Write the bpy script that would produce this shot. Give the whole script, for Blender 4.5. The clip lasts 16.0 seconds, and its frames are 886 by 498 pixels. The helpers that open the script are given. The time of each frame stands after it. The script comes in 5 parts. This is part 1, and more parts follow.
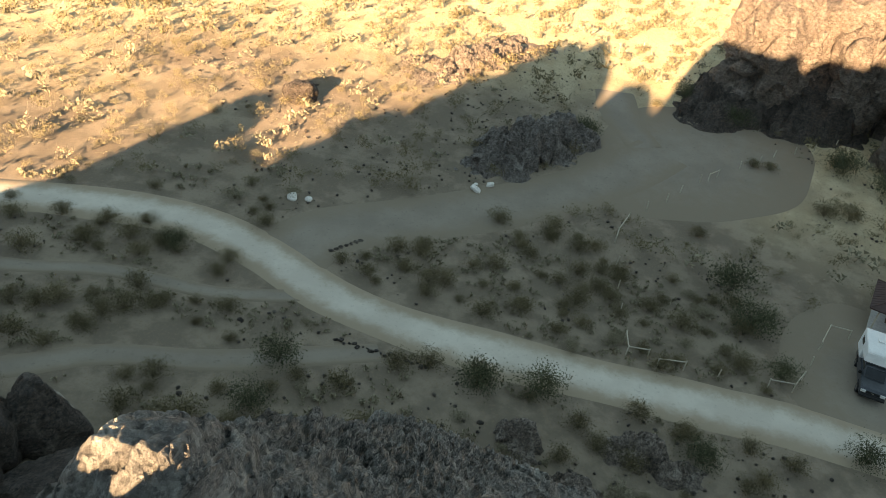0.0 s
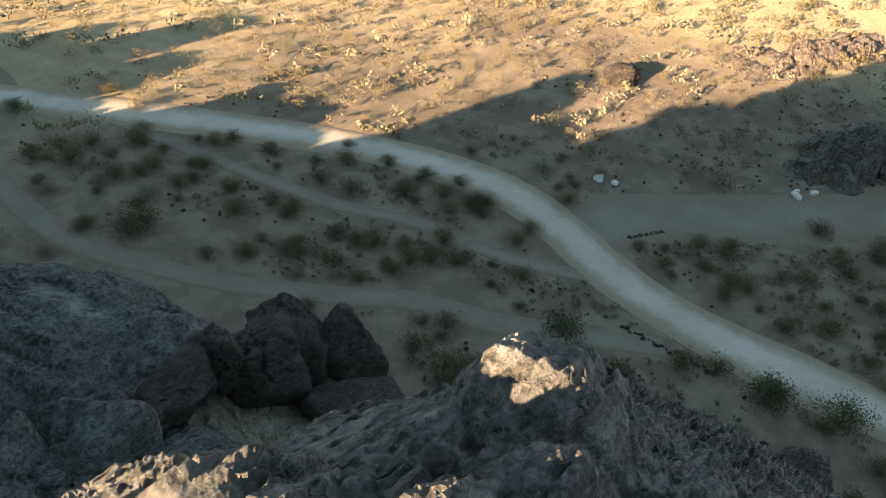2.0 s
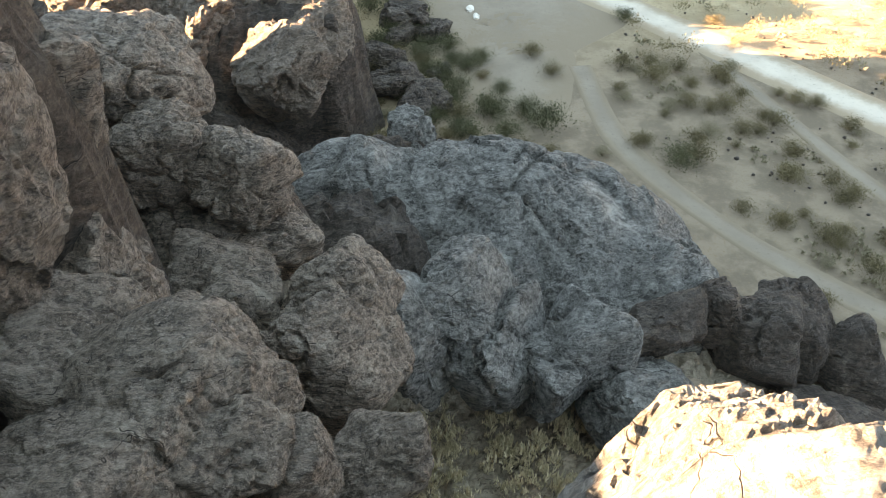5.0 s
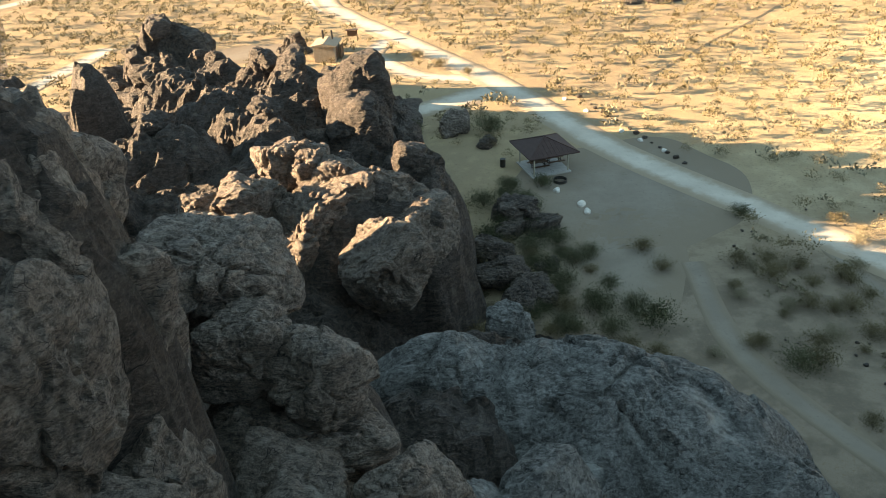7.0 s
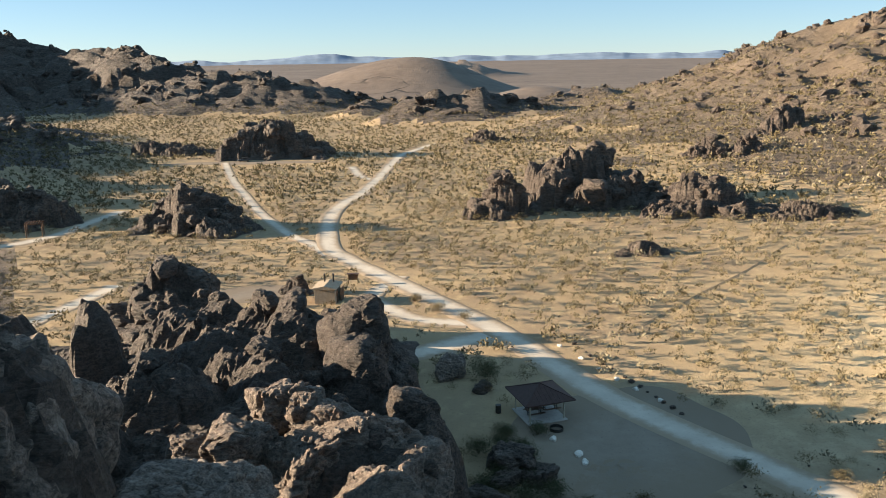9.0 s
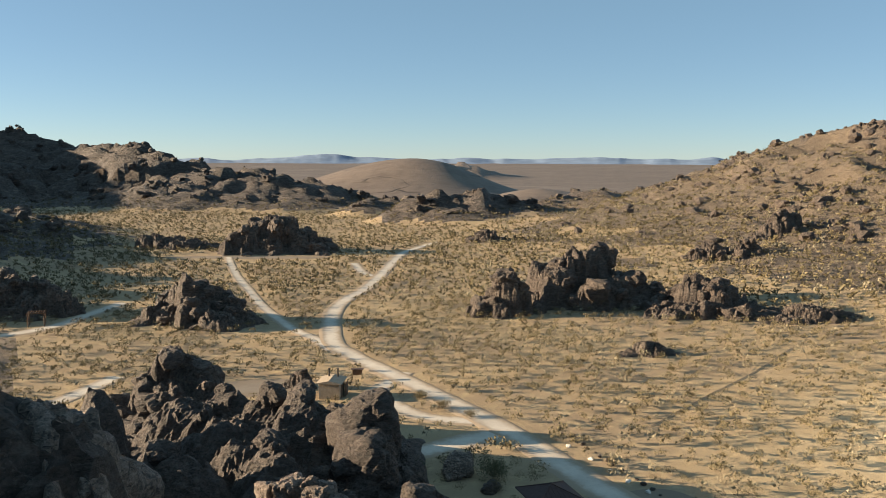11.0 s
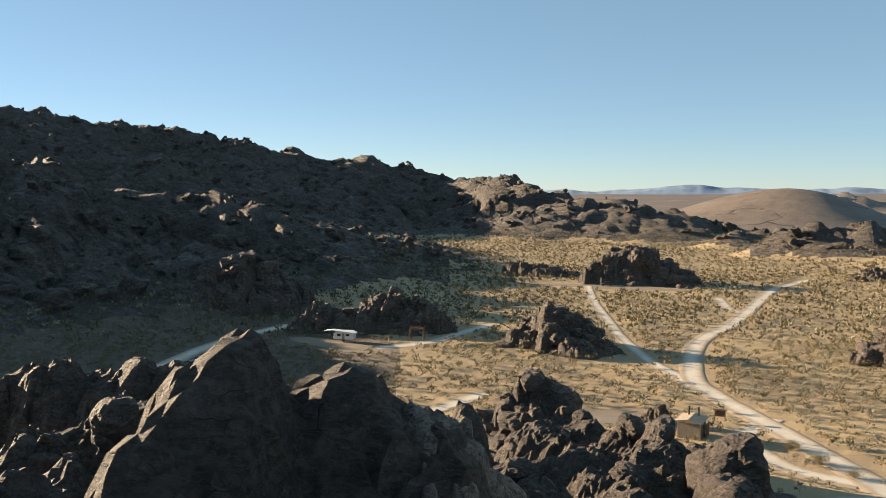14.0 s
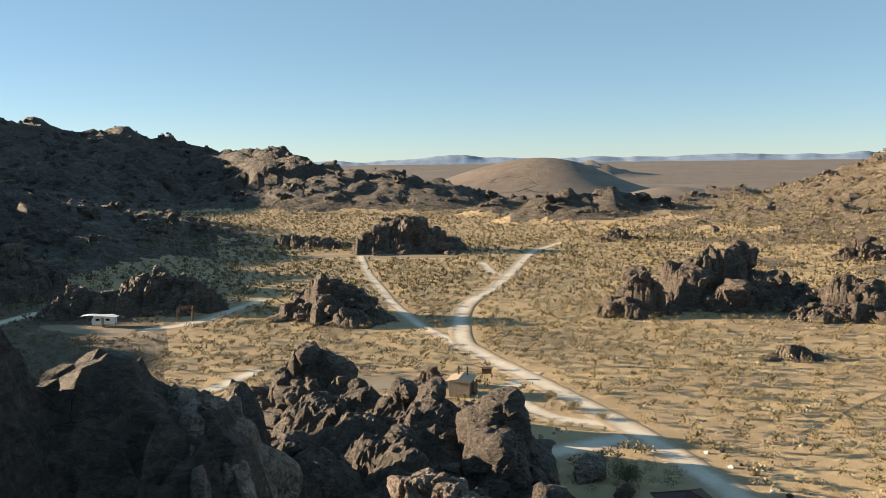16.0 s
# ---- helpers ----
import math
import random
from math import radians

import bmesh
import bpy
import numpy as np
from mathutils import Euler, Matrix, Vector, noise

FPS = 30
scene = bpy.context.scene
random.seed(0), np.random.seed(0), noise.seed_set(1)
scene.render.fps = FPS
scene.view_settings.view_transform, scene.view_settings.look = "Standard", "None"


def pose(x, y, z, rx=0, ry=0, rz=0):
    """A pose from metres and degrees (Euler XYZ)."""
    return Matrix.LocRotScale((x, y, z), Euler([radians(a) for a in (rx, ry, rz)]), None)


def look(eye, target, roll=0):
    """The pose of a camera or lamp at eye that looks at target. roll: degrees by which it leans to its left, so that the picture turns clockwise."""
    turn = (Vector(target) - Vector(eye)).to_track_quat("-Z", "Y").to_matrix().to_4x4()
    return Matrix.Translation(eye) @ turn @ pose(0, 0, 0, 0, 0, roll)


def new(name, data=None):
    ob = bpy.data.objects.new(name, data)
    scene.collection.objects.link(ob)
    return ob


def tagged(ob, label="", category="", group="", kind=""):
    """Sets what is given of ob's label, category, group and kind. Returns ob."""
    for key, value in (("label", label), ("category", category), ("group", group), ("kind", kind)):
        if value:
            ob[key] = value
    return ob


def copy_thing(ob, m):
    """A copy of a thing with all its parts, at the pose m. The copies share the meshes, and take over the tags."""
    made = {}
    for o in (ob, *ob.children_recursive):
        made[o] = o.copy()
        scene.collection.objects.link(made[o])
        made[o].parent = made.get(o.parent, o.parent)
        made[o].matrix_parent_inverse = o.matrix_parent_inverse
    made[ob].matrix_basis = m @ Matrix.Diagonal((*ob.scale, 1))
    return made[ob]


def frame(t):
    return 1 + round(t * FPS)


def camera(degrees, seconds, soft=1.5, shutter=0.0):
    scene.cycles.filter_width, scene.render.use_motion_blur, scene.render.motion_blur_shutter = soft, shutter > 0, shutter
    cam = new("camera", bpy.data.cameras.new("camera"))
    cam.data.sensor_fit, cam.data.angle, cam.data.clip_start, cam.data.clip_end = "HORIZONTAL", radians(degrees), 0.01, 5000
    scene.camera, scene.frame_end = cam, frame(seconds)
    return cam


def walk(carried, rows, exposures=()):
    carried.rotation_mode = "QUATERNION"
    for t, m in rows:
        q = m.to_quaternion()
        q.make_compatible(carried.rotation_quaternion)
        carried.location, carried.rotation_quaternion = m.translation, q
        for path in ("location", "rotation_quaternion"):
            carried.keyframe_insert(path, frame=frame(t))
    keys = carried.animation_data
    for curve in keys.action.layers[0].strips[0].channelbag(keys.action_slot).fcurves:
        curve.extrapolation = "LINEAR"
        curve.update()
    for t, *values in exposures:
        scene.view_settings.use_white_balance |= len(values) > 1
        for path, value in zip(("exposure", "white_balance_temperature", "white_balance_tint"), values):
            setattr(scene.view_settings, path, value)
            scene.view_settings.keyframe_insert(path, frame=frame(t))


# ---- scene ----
cam = camera(56.7, 16.0, soft=0.6)

PATH = [
    (0.0, pose(-0.587, -2.095, 37.081, 57.69, -9.21, -71.00)),
    (0.5, pose(-0.755, -2.001, 36.997, 58.42, -9.42, -68.88)),
    (1.0, pose(-0.902, -1.779, 36.884, 58.28, -8.02, -62.33)),
    (1.5, pose(-0.996, -1.593, 36.793, 56.96, -6.21, -55.34)),
    (2.0, pose(-1.118, -1.450, 36.691, 53.84, -5.51, -49.42)),
    (2.5, pose(-1.282, -1.312, 36.590, 50.99, -5.54, -43.81)),
    (3.0, pose(-1.500, -1.212, 36.517, 48.37, -6.31, -37.10)),
    (3.5, pose(-1.679, -1.067, 36.339, 44.85, -7.30, -29.15)),
    (4.0, pose(-1.848, -0.927, 36.189, 40.92, -6.86, -19.48)),
    (4.5, pose(-1.919, -0.862, 36.205, 42.86, -4.27, -13.88)),
    (5.0, pose(-2.028, -0.787, 36.282, 47.49, -1.42, -8.54)),
    (7.5, pose(0.359, 0.185, 36.832, 64.65, 2.33, 0.09)),
    (8.0, pose(0.343, 0.156, 37.005, 70.39, 1.68, 0.06)),
    (8.5, pose(0.219, 0.047, 37.234, 74.03, 1.35, 0.21)),
    (9.0, pose(0.000, 0.000, 37.240, 76.70, 0.90, 0.00)),
    (11.5, pose(-1.762, -0.419, 36.678, 83.97, -0.58, 0.39)),
    (12.0, pose(-1.739, -0.205, 36.596, 83.56, -0.69, 4.45)),
    (12.5, pose(-1.897, 0.039, 36.571, 84.03, 0.30, 12.22)),
    (13.0, pose(-2.115, 0.281, 36.509, 85.49, 0.74, 20.28)),
    (13.5, pose(-2.217, 0.389, 36.466, 85.89, 0.18, 24.59)),
    (14.0, pose(-2.179, 0.346, 36.466, 85.80, 0.26, 24.68)),
    (14.5, pose(-2.041, 0.229, 36.510, 84.93, 0.77, 21.79)),
    (15.0, pose(-1.851, 0.091, 36.548, 83.71, 2.06, 16.19)),
    (15.5, pose(-1.842, 0.050, 36.505, 83.42, 1.73, 12.25)),
    (16.0, pose(-1.904, 0.232, 36.493, 83.67, 0.85, 8.80)),
]
EXPOSURES = [(0.0, 2.5, 9700, 24), (0.4, 2.1, 10000, 25), (0.8, 1.93, 9300, 24), (2.0, 2.17, 8200, 22), (2.8, 2.58, 7000, 22), (3.6, 3.05, 7300, 26), (4.4, 3.65, 8600, 29), (5.0, 4.08, 10300, 33), (7.3, 2.6, 8200, 18), (8.2, 2.52, 7000, 17), (9.0, 1.85, 6800, 17), (11.5, 1.56, 7200, 17), (14.0, 1.72, 7300, 18), (16.0, 1.74, 7200, 16)]
walk(cam, PATH, EXPOSURES)

# ---- light ----
SUN_AZ, SUN_EL = 274.0, 12.2
world = bpy.data.worlds.new("world")
scene.world = world
world.use_nodes = True
wn = world.node_tree.nodes
sky = wn.new("ShaderNodeTexSky")
sky.sky_type = "NISHITA"
sky.sun_disc = False
sky.sun_elevation = radians(SUN_EL)
sky.sun_rotation = radians(SUN_AZ)
sky.altitude = 900
sky.dust_density = 0.0
sky.air_density = 0.7
sky.ozone_density = 2.6
veil = wn.new("ShaderNodeMix")
veil.data_type = "RGBA"
veil.inputs[0].default_value = 0.36
veil.inputs[7].default_value = (2.3, 4.7, 5.9, 1)
world.node_tree.links.new(sky.outputs[0], veil.inputs[6])
world.node_tree.links.new(veil.outputs[2], wn["Background"].inputs[0])
wn["Background"].inputs[1].default_value = 0.0455
sun = new("sun", bpy.data.lights.new("sun", "SUN"))
sun.data.energy = 5.0
sun.data.angle = radians(0.53)
sun.data.color = (1.0, 0.86, 0.62)
sun_way = Vector((math.sin(radians(SUN_AZ)) * math.cos(radians(SUN_EL)), math.cos(radians(SUN_AZ)) * math.cos(radians(SUN_EL)), math.sin(radians(SUN_EL))))
sun.matrix_world = look(sun_way * 300, (0, 0, 0))


# ---- numeric noise ----
def hash3(i, j, k, seed=0):
    n = (i * 73856093) ^ (j * 19349663) ^ (k * 83492791) ^ (seed * 2654435 + 1013)
    n = (n ^ (n >> 13)) * 1274126177
    n = (n ^ (n >> 16)) & 0xFFFFFF
    return n / float(0xFFFFFF)


def vnoise(p, seed=0):
    """Smooth value noise, -1 to 1, at rows of xyz."""
    b = np.floor(p).astype(np.int64)
    f = p - b
    f = f * f * f * (f * (f * 6 - 15) + 10)
    out = 0
    for dx in (0, 1):
        for dy in (0, 1):
            for dz in (0, 1):
                w = np.abs(1 - dx - f[:, 0]) * np.abs(1 - dy - f[:, 1]) * np.abs(1 - dz - f[:, 2])
                out = out + w * hash3(b[:, 0] + dx, b[:, 1] + dy, b[:, 2] + dz, seed)
    return out * 2 - 1


def fbm(p, octaves=4, seed=0, gain=0.5):
    out, a = 0, 1.0
    for o in range(octaves):
        out = out + a * vnoise(p * 2.03**o + 17.3 * o, seed + o)
        a *= gain
    return out


def ridged(p, octaves=4, seed=0):
    out, a = 0, 1.0
    for o in range(octaves):
        out = out + a * (1 - 2 * np.abs(vnoise(p * 2.1**o + 9.1 * o, seed + o)))
        a *= 0.5
    return out


def cells(p, seed=0):
    """Voronoi: distances to the two nearest points, a random number of the cell, and a random tilted plane in it."""
    b = np.floor(p).astype(np.int64)
    f1, f2, who = np.full(len(p), 9.0), np.full(len(p), 9.0), np.zeros(len(p))
    plane = np.zeros(len(p))
    for dx in (-1, 0, 1):
        for dy in (-1, 0, 1):
            for dz in (-1, 0, 1):
                i, j, k = b[:, 0] + dx, b[:, 1] + dy, b[:, 2] + dz
                r0, r1, r2 = hash3(i, j, k, seed), hash3(i, j, k, seed + 1), hash3(i, j, k, seed + 2)
                o = p - np.stack([i + r0, j + r1, k + r2], 1)
                d = np.sqrt((o * o).sum(1))
                near = d < f1
                f2 = np.where(near, f1, np.minimum(f2, d))
                who = np.where(near, hash3(i, j, k, seed + 3), who)
                plane = np.where(near, o[:, 0] * (r1 * 2 - 1) + o[:, 1] * (r2 * 2 - 1) + o[:, 2] * (r0 * 2 - 1), plane)
                f1 = np.where(near, d, f1)
    return f1, f2, who, plane


# ---- materials ----
def material(name):
    m = bpy.data.materials.new(name)
    m.use_nodes = True
    return m, m.node_tree.nodes, m.node_tree.links


def mixed(nodes, links, a, b, fac):
    """A colour between a and b by fac; each a socket or a colour."""
    n = nodes.new("ShaderNodeMix")
    n.data_type = "RGBA"
    for sock, v in ((n.inputs[0], fac), (n.inputs[6], a), (n.inputs[7], b)):
        if hasattr(v, "is_linked"):
            links.new(v, sock)
        elif isinstance(v, tuple):
            sock.default_value = (*v, 1)
        else:
            sock.default_value = v
    return n.outputs[2]


def noise_node(nodes, links, vec, scale, detail=6, rough=0.6, kind="ShaderNodeTexNoise"):
    n = nodes.new(kind)
    n.inputs["Scale"].default_value = scale
    n.inputs["Detail"].default_value = detail
    n.inputs["Roughness"].default_value = rough
    links.new(vec, n.inputs["Vector"])
    return n.outputs[0]


def ramp(nodes, links, fac, lo, hi, top=1.0):
    n = nodes.new("ShaderNodeMapRange")
    n.interpolation_type = "SMOOTHSTEP"
    links.new(fac, n.inputs[0])
    n.inputs[1].default_value, n.inputs[2].default_value, n.inputs[4].default_value = lo, hi, top
    return n.outputs[0]


def place(nodes):
    return nodes.new("ShaderNodeNewGeometry").outputs["Position"]


def bumped(nodes, links, height, strength, distance):
    n = nodes.new("ShaderNodeBump")
    n.inputs["Strength"].default_value = strength
    n.inputs["Distance"].default_value = distance
    links.new(height, n.inputs["Height"])
    links.new(n.outputs[0], nodes["Principled BSDF"].inputs["Normal"])


def rock_material(name, dark, mid, pale, scale=1.0, pale_at=0.56, bump=0.25, seams=0.7, chips=1.0):
    """Weathered rock: two browns, lichen patches and specks, seams and a foliated grain."""
    m, nodes, links = material(name)
    pos = place(nodes)
    big = noise_node(nodes, links, pos, 0.3 * scale, 4, 0.6)
    fine = noise_node(nodes, links, pos, 3.4 * scale, 10, 0.75)
    spots = noise_node(nodes, links, pos, 7.0 * scale, 8, 0.75)
    squash = nodes.new("ShaderNodeMapping")
    squash.inputs["Rotation"].default_value = (0.5, 0.35, 0.6)
    squash.inputs["Scale"].default_value = (0.4, 1.0, 2.0)
    links.new(pos, squash.inputs["Vector"])
    grain = noise_node(nodes, links, squash.outputs[0], 3.0 * scale, 8, 0.7)
    warp = nodes.new("ShaderNodeVectorMath")
    warp.operation = "MULTIPLY_ADD"
    wn_ = nodes.new("ShaderNodeTexNoise")
    wn_.inputs["Scale"].default_value = 0.9 * scale
    links.new(pos, wn_.inputs["Vector"])
    links.new(wn_.outputs["Color"], warp.inputs[0])
    warp.inputs[1].default_value = (1.3 / scale,) * 3
    links.new(squash.outputs[0], warp.inputs[2])
    vor = nodes.new("ShaderNodeTexVoronoi")
    vor.feature = "DISTANCE_TO_EDGE"
    vor.inputs["Scale"].default_value = seams * scale
    links.new(warp.outputs[0], vor.inputs["Vector"])
    gate = nodes.new("ShaderNodeMath")
    gate.operation = "MULTIPLY"
    links.new(ramp(nodes, links, vor.outputs["Distance"], 0.016, 0.0), gate.inputs[0])
    links.new(ramp(nodes, links, noise_node(nodes, links, pos, 0.55 * scale, 3, 0.6), 0.5, 0.62), gate.inputs[1])
    seam = gate.outputs[0]
    facet = []
    for k in (0.9, 2.9):
        chip = nodes.new("ShaderNodeTexVoronoi")
        chip.inputs["Scale"].default_value = k * scale * chips
        links.new(warp.outputs[0], chip.inputs["Vector"])
        one = nodes.new("ShaderNodeSeparateColor")
        links.new(chip.outputs["Color"], one.inputs[0])
        facet.append(one.outputs[0])
    crust = noise_node(nodes, links, pos, 0.8 * scale, 9, 0.66)
    c = mixed(nodes, links, dark, mid, ramp(nodes, links, fine, 0.34, 0.66))
    c = mixed(nodes, links, c, mid, ramp(nodes, links, grain, 0.5, 0.6))
    c = mixed(nodes, links, c, pale, ramp(nodes, links, big, pale_at, pale_at + 0.25))
    c = mixed(nodes, links, c, pale, ramp(nodes, links, crust, 0.56, 0.66, 0.45))
    c = mixed(nodes, links, c, dark, ramp(nodes, links, crust, 0.43, 0.36, 0.6))
    c = mixed(nodes, links, c, pale, ramp(nodes, links, spots, 0.56, 0.62, 0.45))
    c = mixed(nodes, links, c, dark, ramp(nodes, links, spots, 0.44, 0.37, 0.45))
    c = mixed(nodes, links, c, dark, ramp(nodes, links, facet[0], 0.5, 0.95, 0.25))
    c = mixed(nodes, links, c, pale, ramp(nodes, links, facet[1], 0.62, 0.98, 0.2))
    c = mixed(nodes, links, c, dark, ramp(nodes, links, facet[1], 0.35, 0.05, 0.25))
    c = mixed(nodes, links, c, tuple(0.4 * q for q in dark), seam)
    p = nodes["Principled BSDF"]
    links.new(c, p.inputs["Base Color"])
    p.inputs["Roughness"].default_value = 0.7
    p.inputs["Specular IOR Level"].default_value = 0.4

    def add(u, v, k):
        n = nodes.new("ShaderNodeMath")
        n.operation = "MULTIPLY_ADD"
        links.new(v, n.inputs[0])
        n.inputs[1].default_value = k
        links.new(u, n.inputs[2])
        return n.outputs[0]

    h = add(add(add(add(add(fine, grain, 1.2), spots, 0.35), seam, -0.6), facet[0], 0.35), facet[1], 0.22)
    bumped(nodes, links, h, 1.0, bump)
    return m


ROCK = rock_material("weathered_brown_rock", (0.0356, 0.0273, 0.0237), (0.1243, 0.0936, 0.0762), (0.2377, 0.1964, 0.1635), 1.0, 0.62, 0.4)
ROCK_TAN = rock_material("tan_cliff_rock", (0.09, 0.0675, 0.054), (0.297, 0.225, 0.18), (0.486, 0.414, 0.351), 0.8, 0.6, 0.4)
ROCK_DARK = rock_material("dark_varnished_rock", (0.043, 0.0335, 0.0286), (0.1631, 0.1226, 0.0995), (0.3251, 0.2632, 0.2104), 0.7, 0.62, 0.6)
ROCK_GULLY = rock_material("dusty_brown_grey_rock", (0.072, 0.059, 0.0526), (0.2664, 0.2232, 0.193), (0.4752, 0.4284, 0.378), 1.0, 0.6, 0.35)
SOIL = rock_material("sandy_gully_soil", (0.22, 0.175, 0.135), (0.4, 0.33, 0.258), (0.52, 0.44, 0.355), 1.5, 0.55, 0.12)
ROCK_MIX = rock_material("brown_crusted_rock", (0.0594, 0.0455, 0.0383), (0.352, 0.275, 0.2255), (0.616, 0.5225, 0.44), 1.5, 0.6, 0.28)
ROCK_GREY = rock_material("lichened_grey_rock", (0.0402, 0.0394, 0.0374), (0.2558, 0.2522, 0.2375), (0.4971, 0.4898, 0.4605), 1.2, 0.54, 0.3)
ROCK_NEAR = rock_material("summit_rock", (0.0715, 0.0649, 0.0605), (0.42, 0.385, 0.345), (0.7, 0.65, 0.58), 2.6, 0.57, 0.16, 0.5)
ROCK_FAR = rock_material("hill_rock", (0.0458, 0.0377, 0.0345), (0.1627, 0.1281, 0.1078), (0.3456, 0.2847, 0.2292), 0.22, 0.6, 3.0)


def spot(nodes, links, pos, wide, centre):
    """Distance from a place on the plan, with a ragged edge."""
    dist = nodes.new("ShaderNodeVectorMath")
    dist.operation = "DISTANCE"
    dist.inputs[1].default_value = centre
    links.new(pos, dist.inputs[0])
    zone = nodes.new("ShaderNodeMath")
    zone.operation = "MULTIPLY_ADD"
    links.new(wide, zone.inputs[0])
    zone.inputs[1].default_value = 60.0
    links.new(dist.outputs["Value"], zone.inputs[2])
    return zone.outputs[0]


def ground_material():
    m, nodes, links = material("desert_ground")
    pos = place(nodes)
    wide = noise_node(nodes, links, pos, 0.035, 5, 0.55)
    mid = noise_node(nodes, links, pos, 0.35, 6, 0.62)
    fine = noise_node(nodes, links, pos, 5.0, 6, 0.7)
    grit = noise_node(nodes, links, pos, 40.0, 3, 0.7)
    c = mixed(nodes, links, (0.315, 0.237, 0.158), (0.405, 0.305, 0.188), ramp(nodes, links, wide, 0.38, 0.62))
    c = mixed(nodes, links, c, (0.46, 0.352, 0.215), ramp(nodes, links, mid, 0.48, 0.7))
    # paler sand on the east slope, with extra sunlight painted into its colour
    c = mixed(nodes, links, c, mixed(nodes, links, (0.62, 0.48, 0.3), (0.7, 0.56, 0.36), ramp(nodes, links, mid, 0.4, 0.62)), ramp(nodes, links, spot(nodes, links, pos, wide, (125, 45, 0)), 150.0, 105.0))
    # browner soil on the flats round the outcrop, painted darker to deepen their shade
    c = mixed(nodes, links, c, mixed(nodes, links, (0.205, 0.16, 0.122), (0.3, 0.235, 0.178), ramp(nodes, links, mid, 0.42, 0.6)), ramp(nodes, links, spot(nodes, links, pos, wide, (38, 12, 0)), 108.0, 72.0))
    c = mixed(nodes, links, c, (0.27, 0.2, 0.14), ramp(nodes, links, fine, 0.52, 0.68))
    c = mixed(nodes, links, c, (0.24, 0.19, 0.14), ramp(nodes, links, grit, 0.6, 0.72))
    p = nodes["Principled BSDF"]
    links.new(c, p.inputs["Base Color"])
    p.inputs["Roughness"].default_value = 0.95
    p.inputs["Specular IOR Level"].default_value = 0.1
    h = nodes.new("ShaderNodeMath")
    h.operation = "ADD"
    links.new(fine, h.inputs[0])
    links.new(grit, h.inputs[1])
    bumped(nodes, links, h.outputs[0], 0.5, 0.08)
    return m


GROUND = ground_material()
HILL = rock_material("stony_hill_and_shaded_flat", (0.102, 0.0765, 0.0561), (0.204, 0.1547, 0.1088), (0.306, 0.2363, 0.1615), 0.5, 0.55, 0.8)
PLAIN = rock_material("distant_plain", (0.13, 0.098, 0.078), (0.185, 0.142, 0.112), (0.22, 0.172, 0.138), 0.01, 0.5, 1.0)


def plain_material(name, a, b, scale=4.0, rough=0.9, metal=0.0):
    m, nodes, links = material(name)
    n = noise_node(nodes, links, place(nodes), scale, 6, 0.65)
    p = nodes["Principled BSDF"]
    links.new(mixed(nodes, links, a, b, ramp(nodes, links, n, 0.35, 0.65)), p.inputs["Base Color"])
    p.inputs["Roughness"].default_value = rough
    p.inputs["Metallic"].default_value = metal
    p.inputs["Specular IOR Level"].default_value = 0.3
    return m


def dirt_material(name, a, b, sand):
    """Driven-over dirt that frays into the sand towards its edges."""
    m, nodes, links = material(name)
    pos = place(nodes)
    fine = noise_node(nodes, links, pos, 3.0, 8, 0.7)
    wide = noise_node(nodes, links, pos, 0.22, 5, 0.6)
    c = mixed(nodes, links, a, b, ramp(nodes, links, wide, 0.35, 0.65))
    c = mixed(nodes, links, c, tuple(0.72 * q for q in a), ramp(nodes, links, fine, 0.55, 0.75))
    at = nodes.new("ShaderNodeAttribute")
    at.attribute_name = "edge"
    rag = nodes.new("ShaderNodeMath")
    rag.operation = "MULTIPLY_ADD"
    links.new(noise_node(nodes, links, pos, 0.7, 6, 0.7), rag.inputs[0])
    rag.inputs[1].default_value = 0.9
    links.new(at.outputs["Fac"], rag.inputs[2])
    c = mixed(nodes, links, c, sand, ramp(nodes, links, rag.outputs[0], 0.62, 1.3))
    p = nodes["Principled BSDF"]
    links.new(c, p.inputs["Base Color"])
    p.inputs["Roughness"].default_value = 0.95
    p.inputs["Specular IOR Level"].default_value = 0.1
    bumped(nodes, links, fine, 0.5, 0.05)
    return m


ROAD = dirt_material("graded_gravel", (0.52, 0.46, 0.39), (0.61, 0.55, 0.47), (0.36, 0.28, 0.205))
FURROW = dirt_material("dark_furrow_soil", (0.19, 0.15, 0.11), (0.26, 0.2, 0.145), (0.36, 0.275, 0.18))
LOT = dirt_material("trodden_dirt", (0.2451, 0.203, 0.1647), (0.2911, 0.2451, 0.1992), (0.2527, 0.1992, 0.1493))


def leaf_material(name, a, b, c3):
    m, nodes, links = material(name)
    isl = nodes.new("ShaderNodeNewGeometry").outputs["Random Per Island"]
    obj = nodes.new("ShaderNodeObjectInfo").outputs["Random"]
    c = mixed(nodes, links, a, b, isl)
    c = mixed(nodes, links, c, c3, ramp(nodes, links, obj, 0.35, 1.6))
    p = nodes["Principled BSDF"]
    links.new(c, p.inputs["Base Color"])
    p.inputs["Roughness"].default_value = 0.8
    p.inputs["Specular IOR Level"].default_value = 0.15
    return m


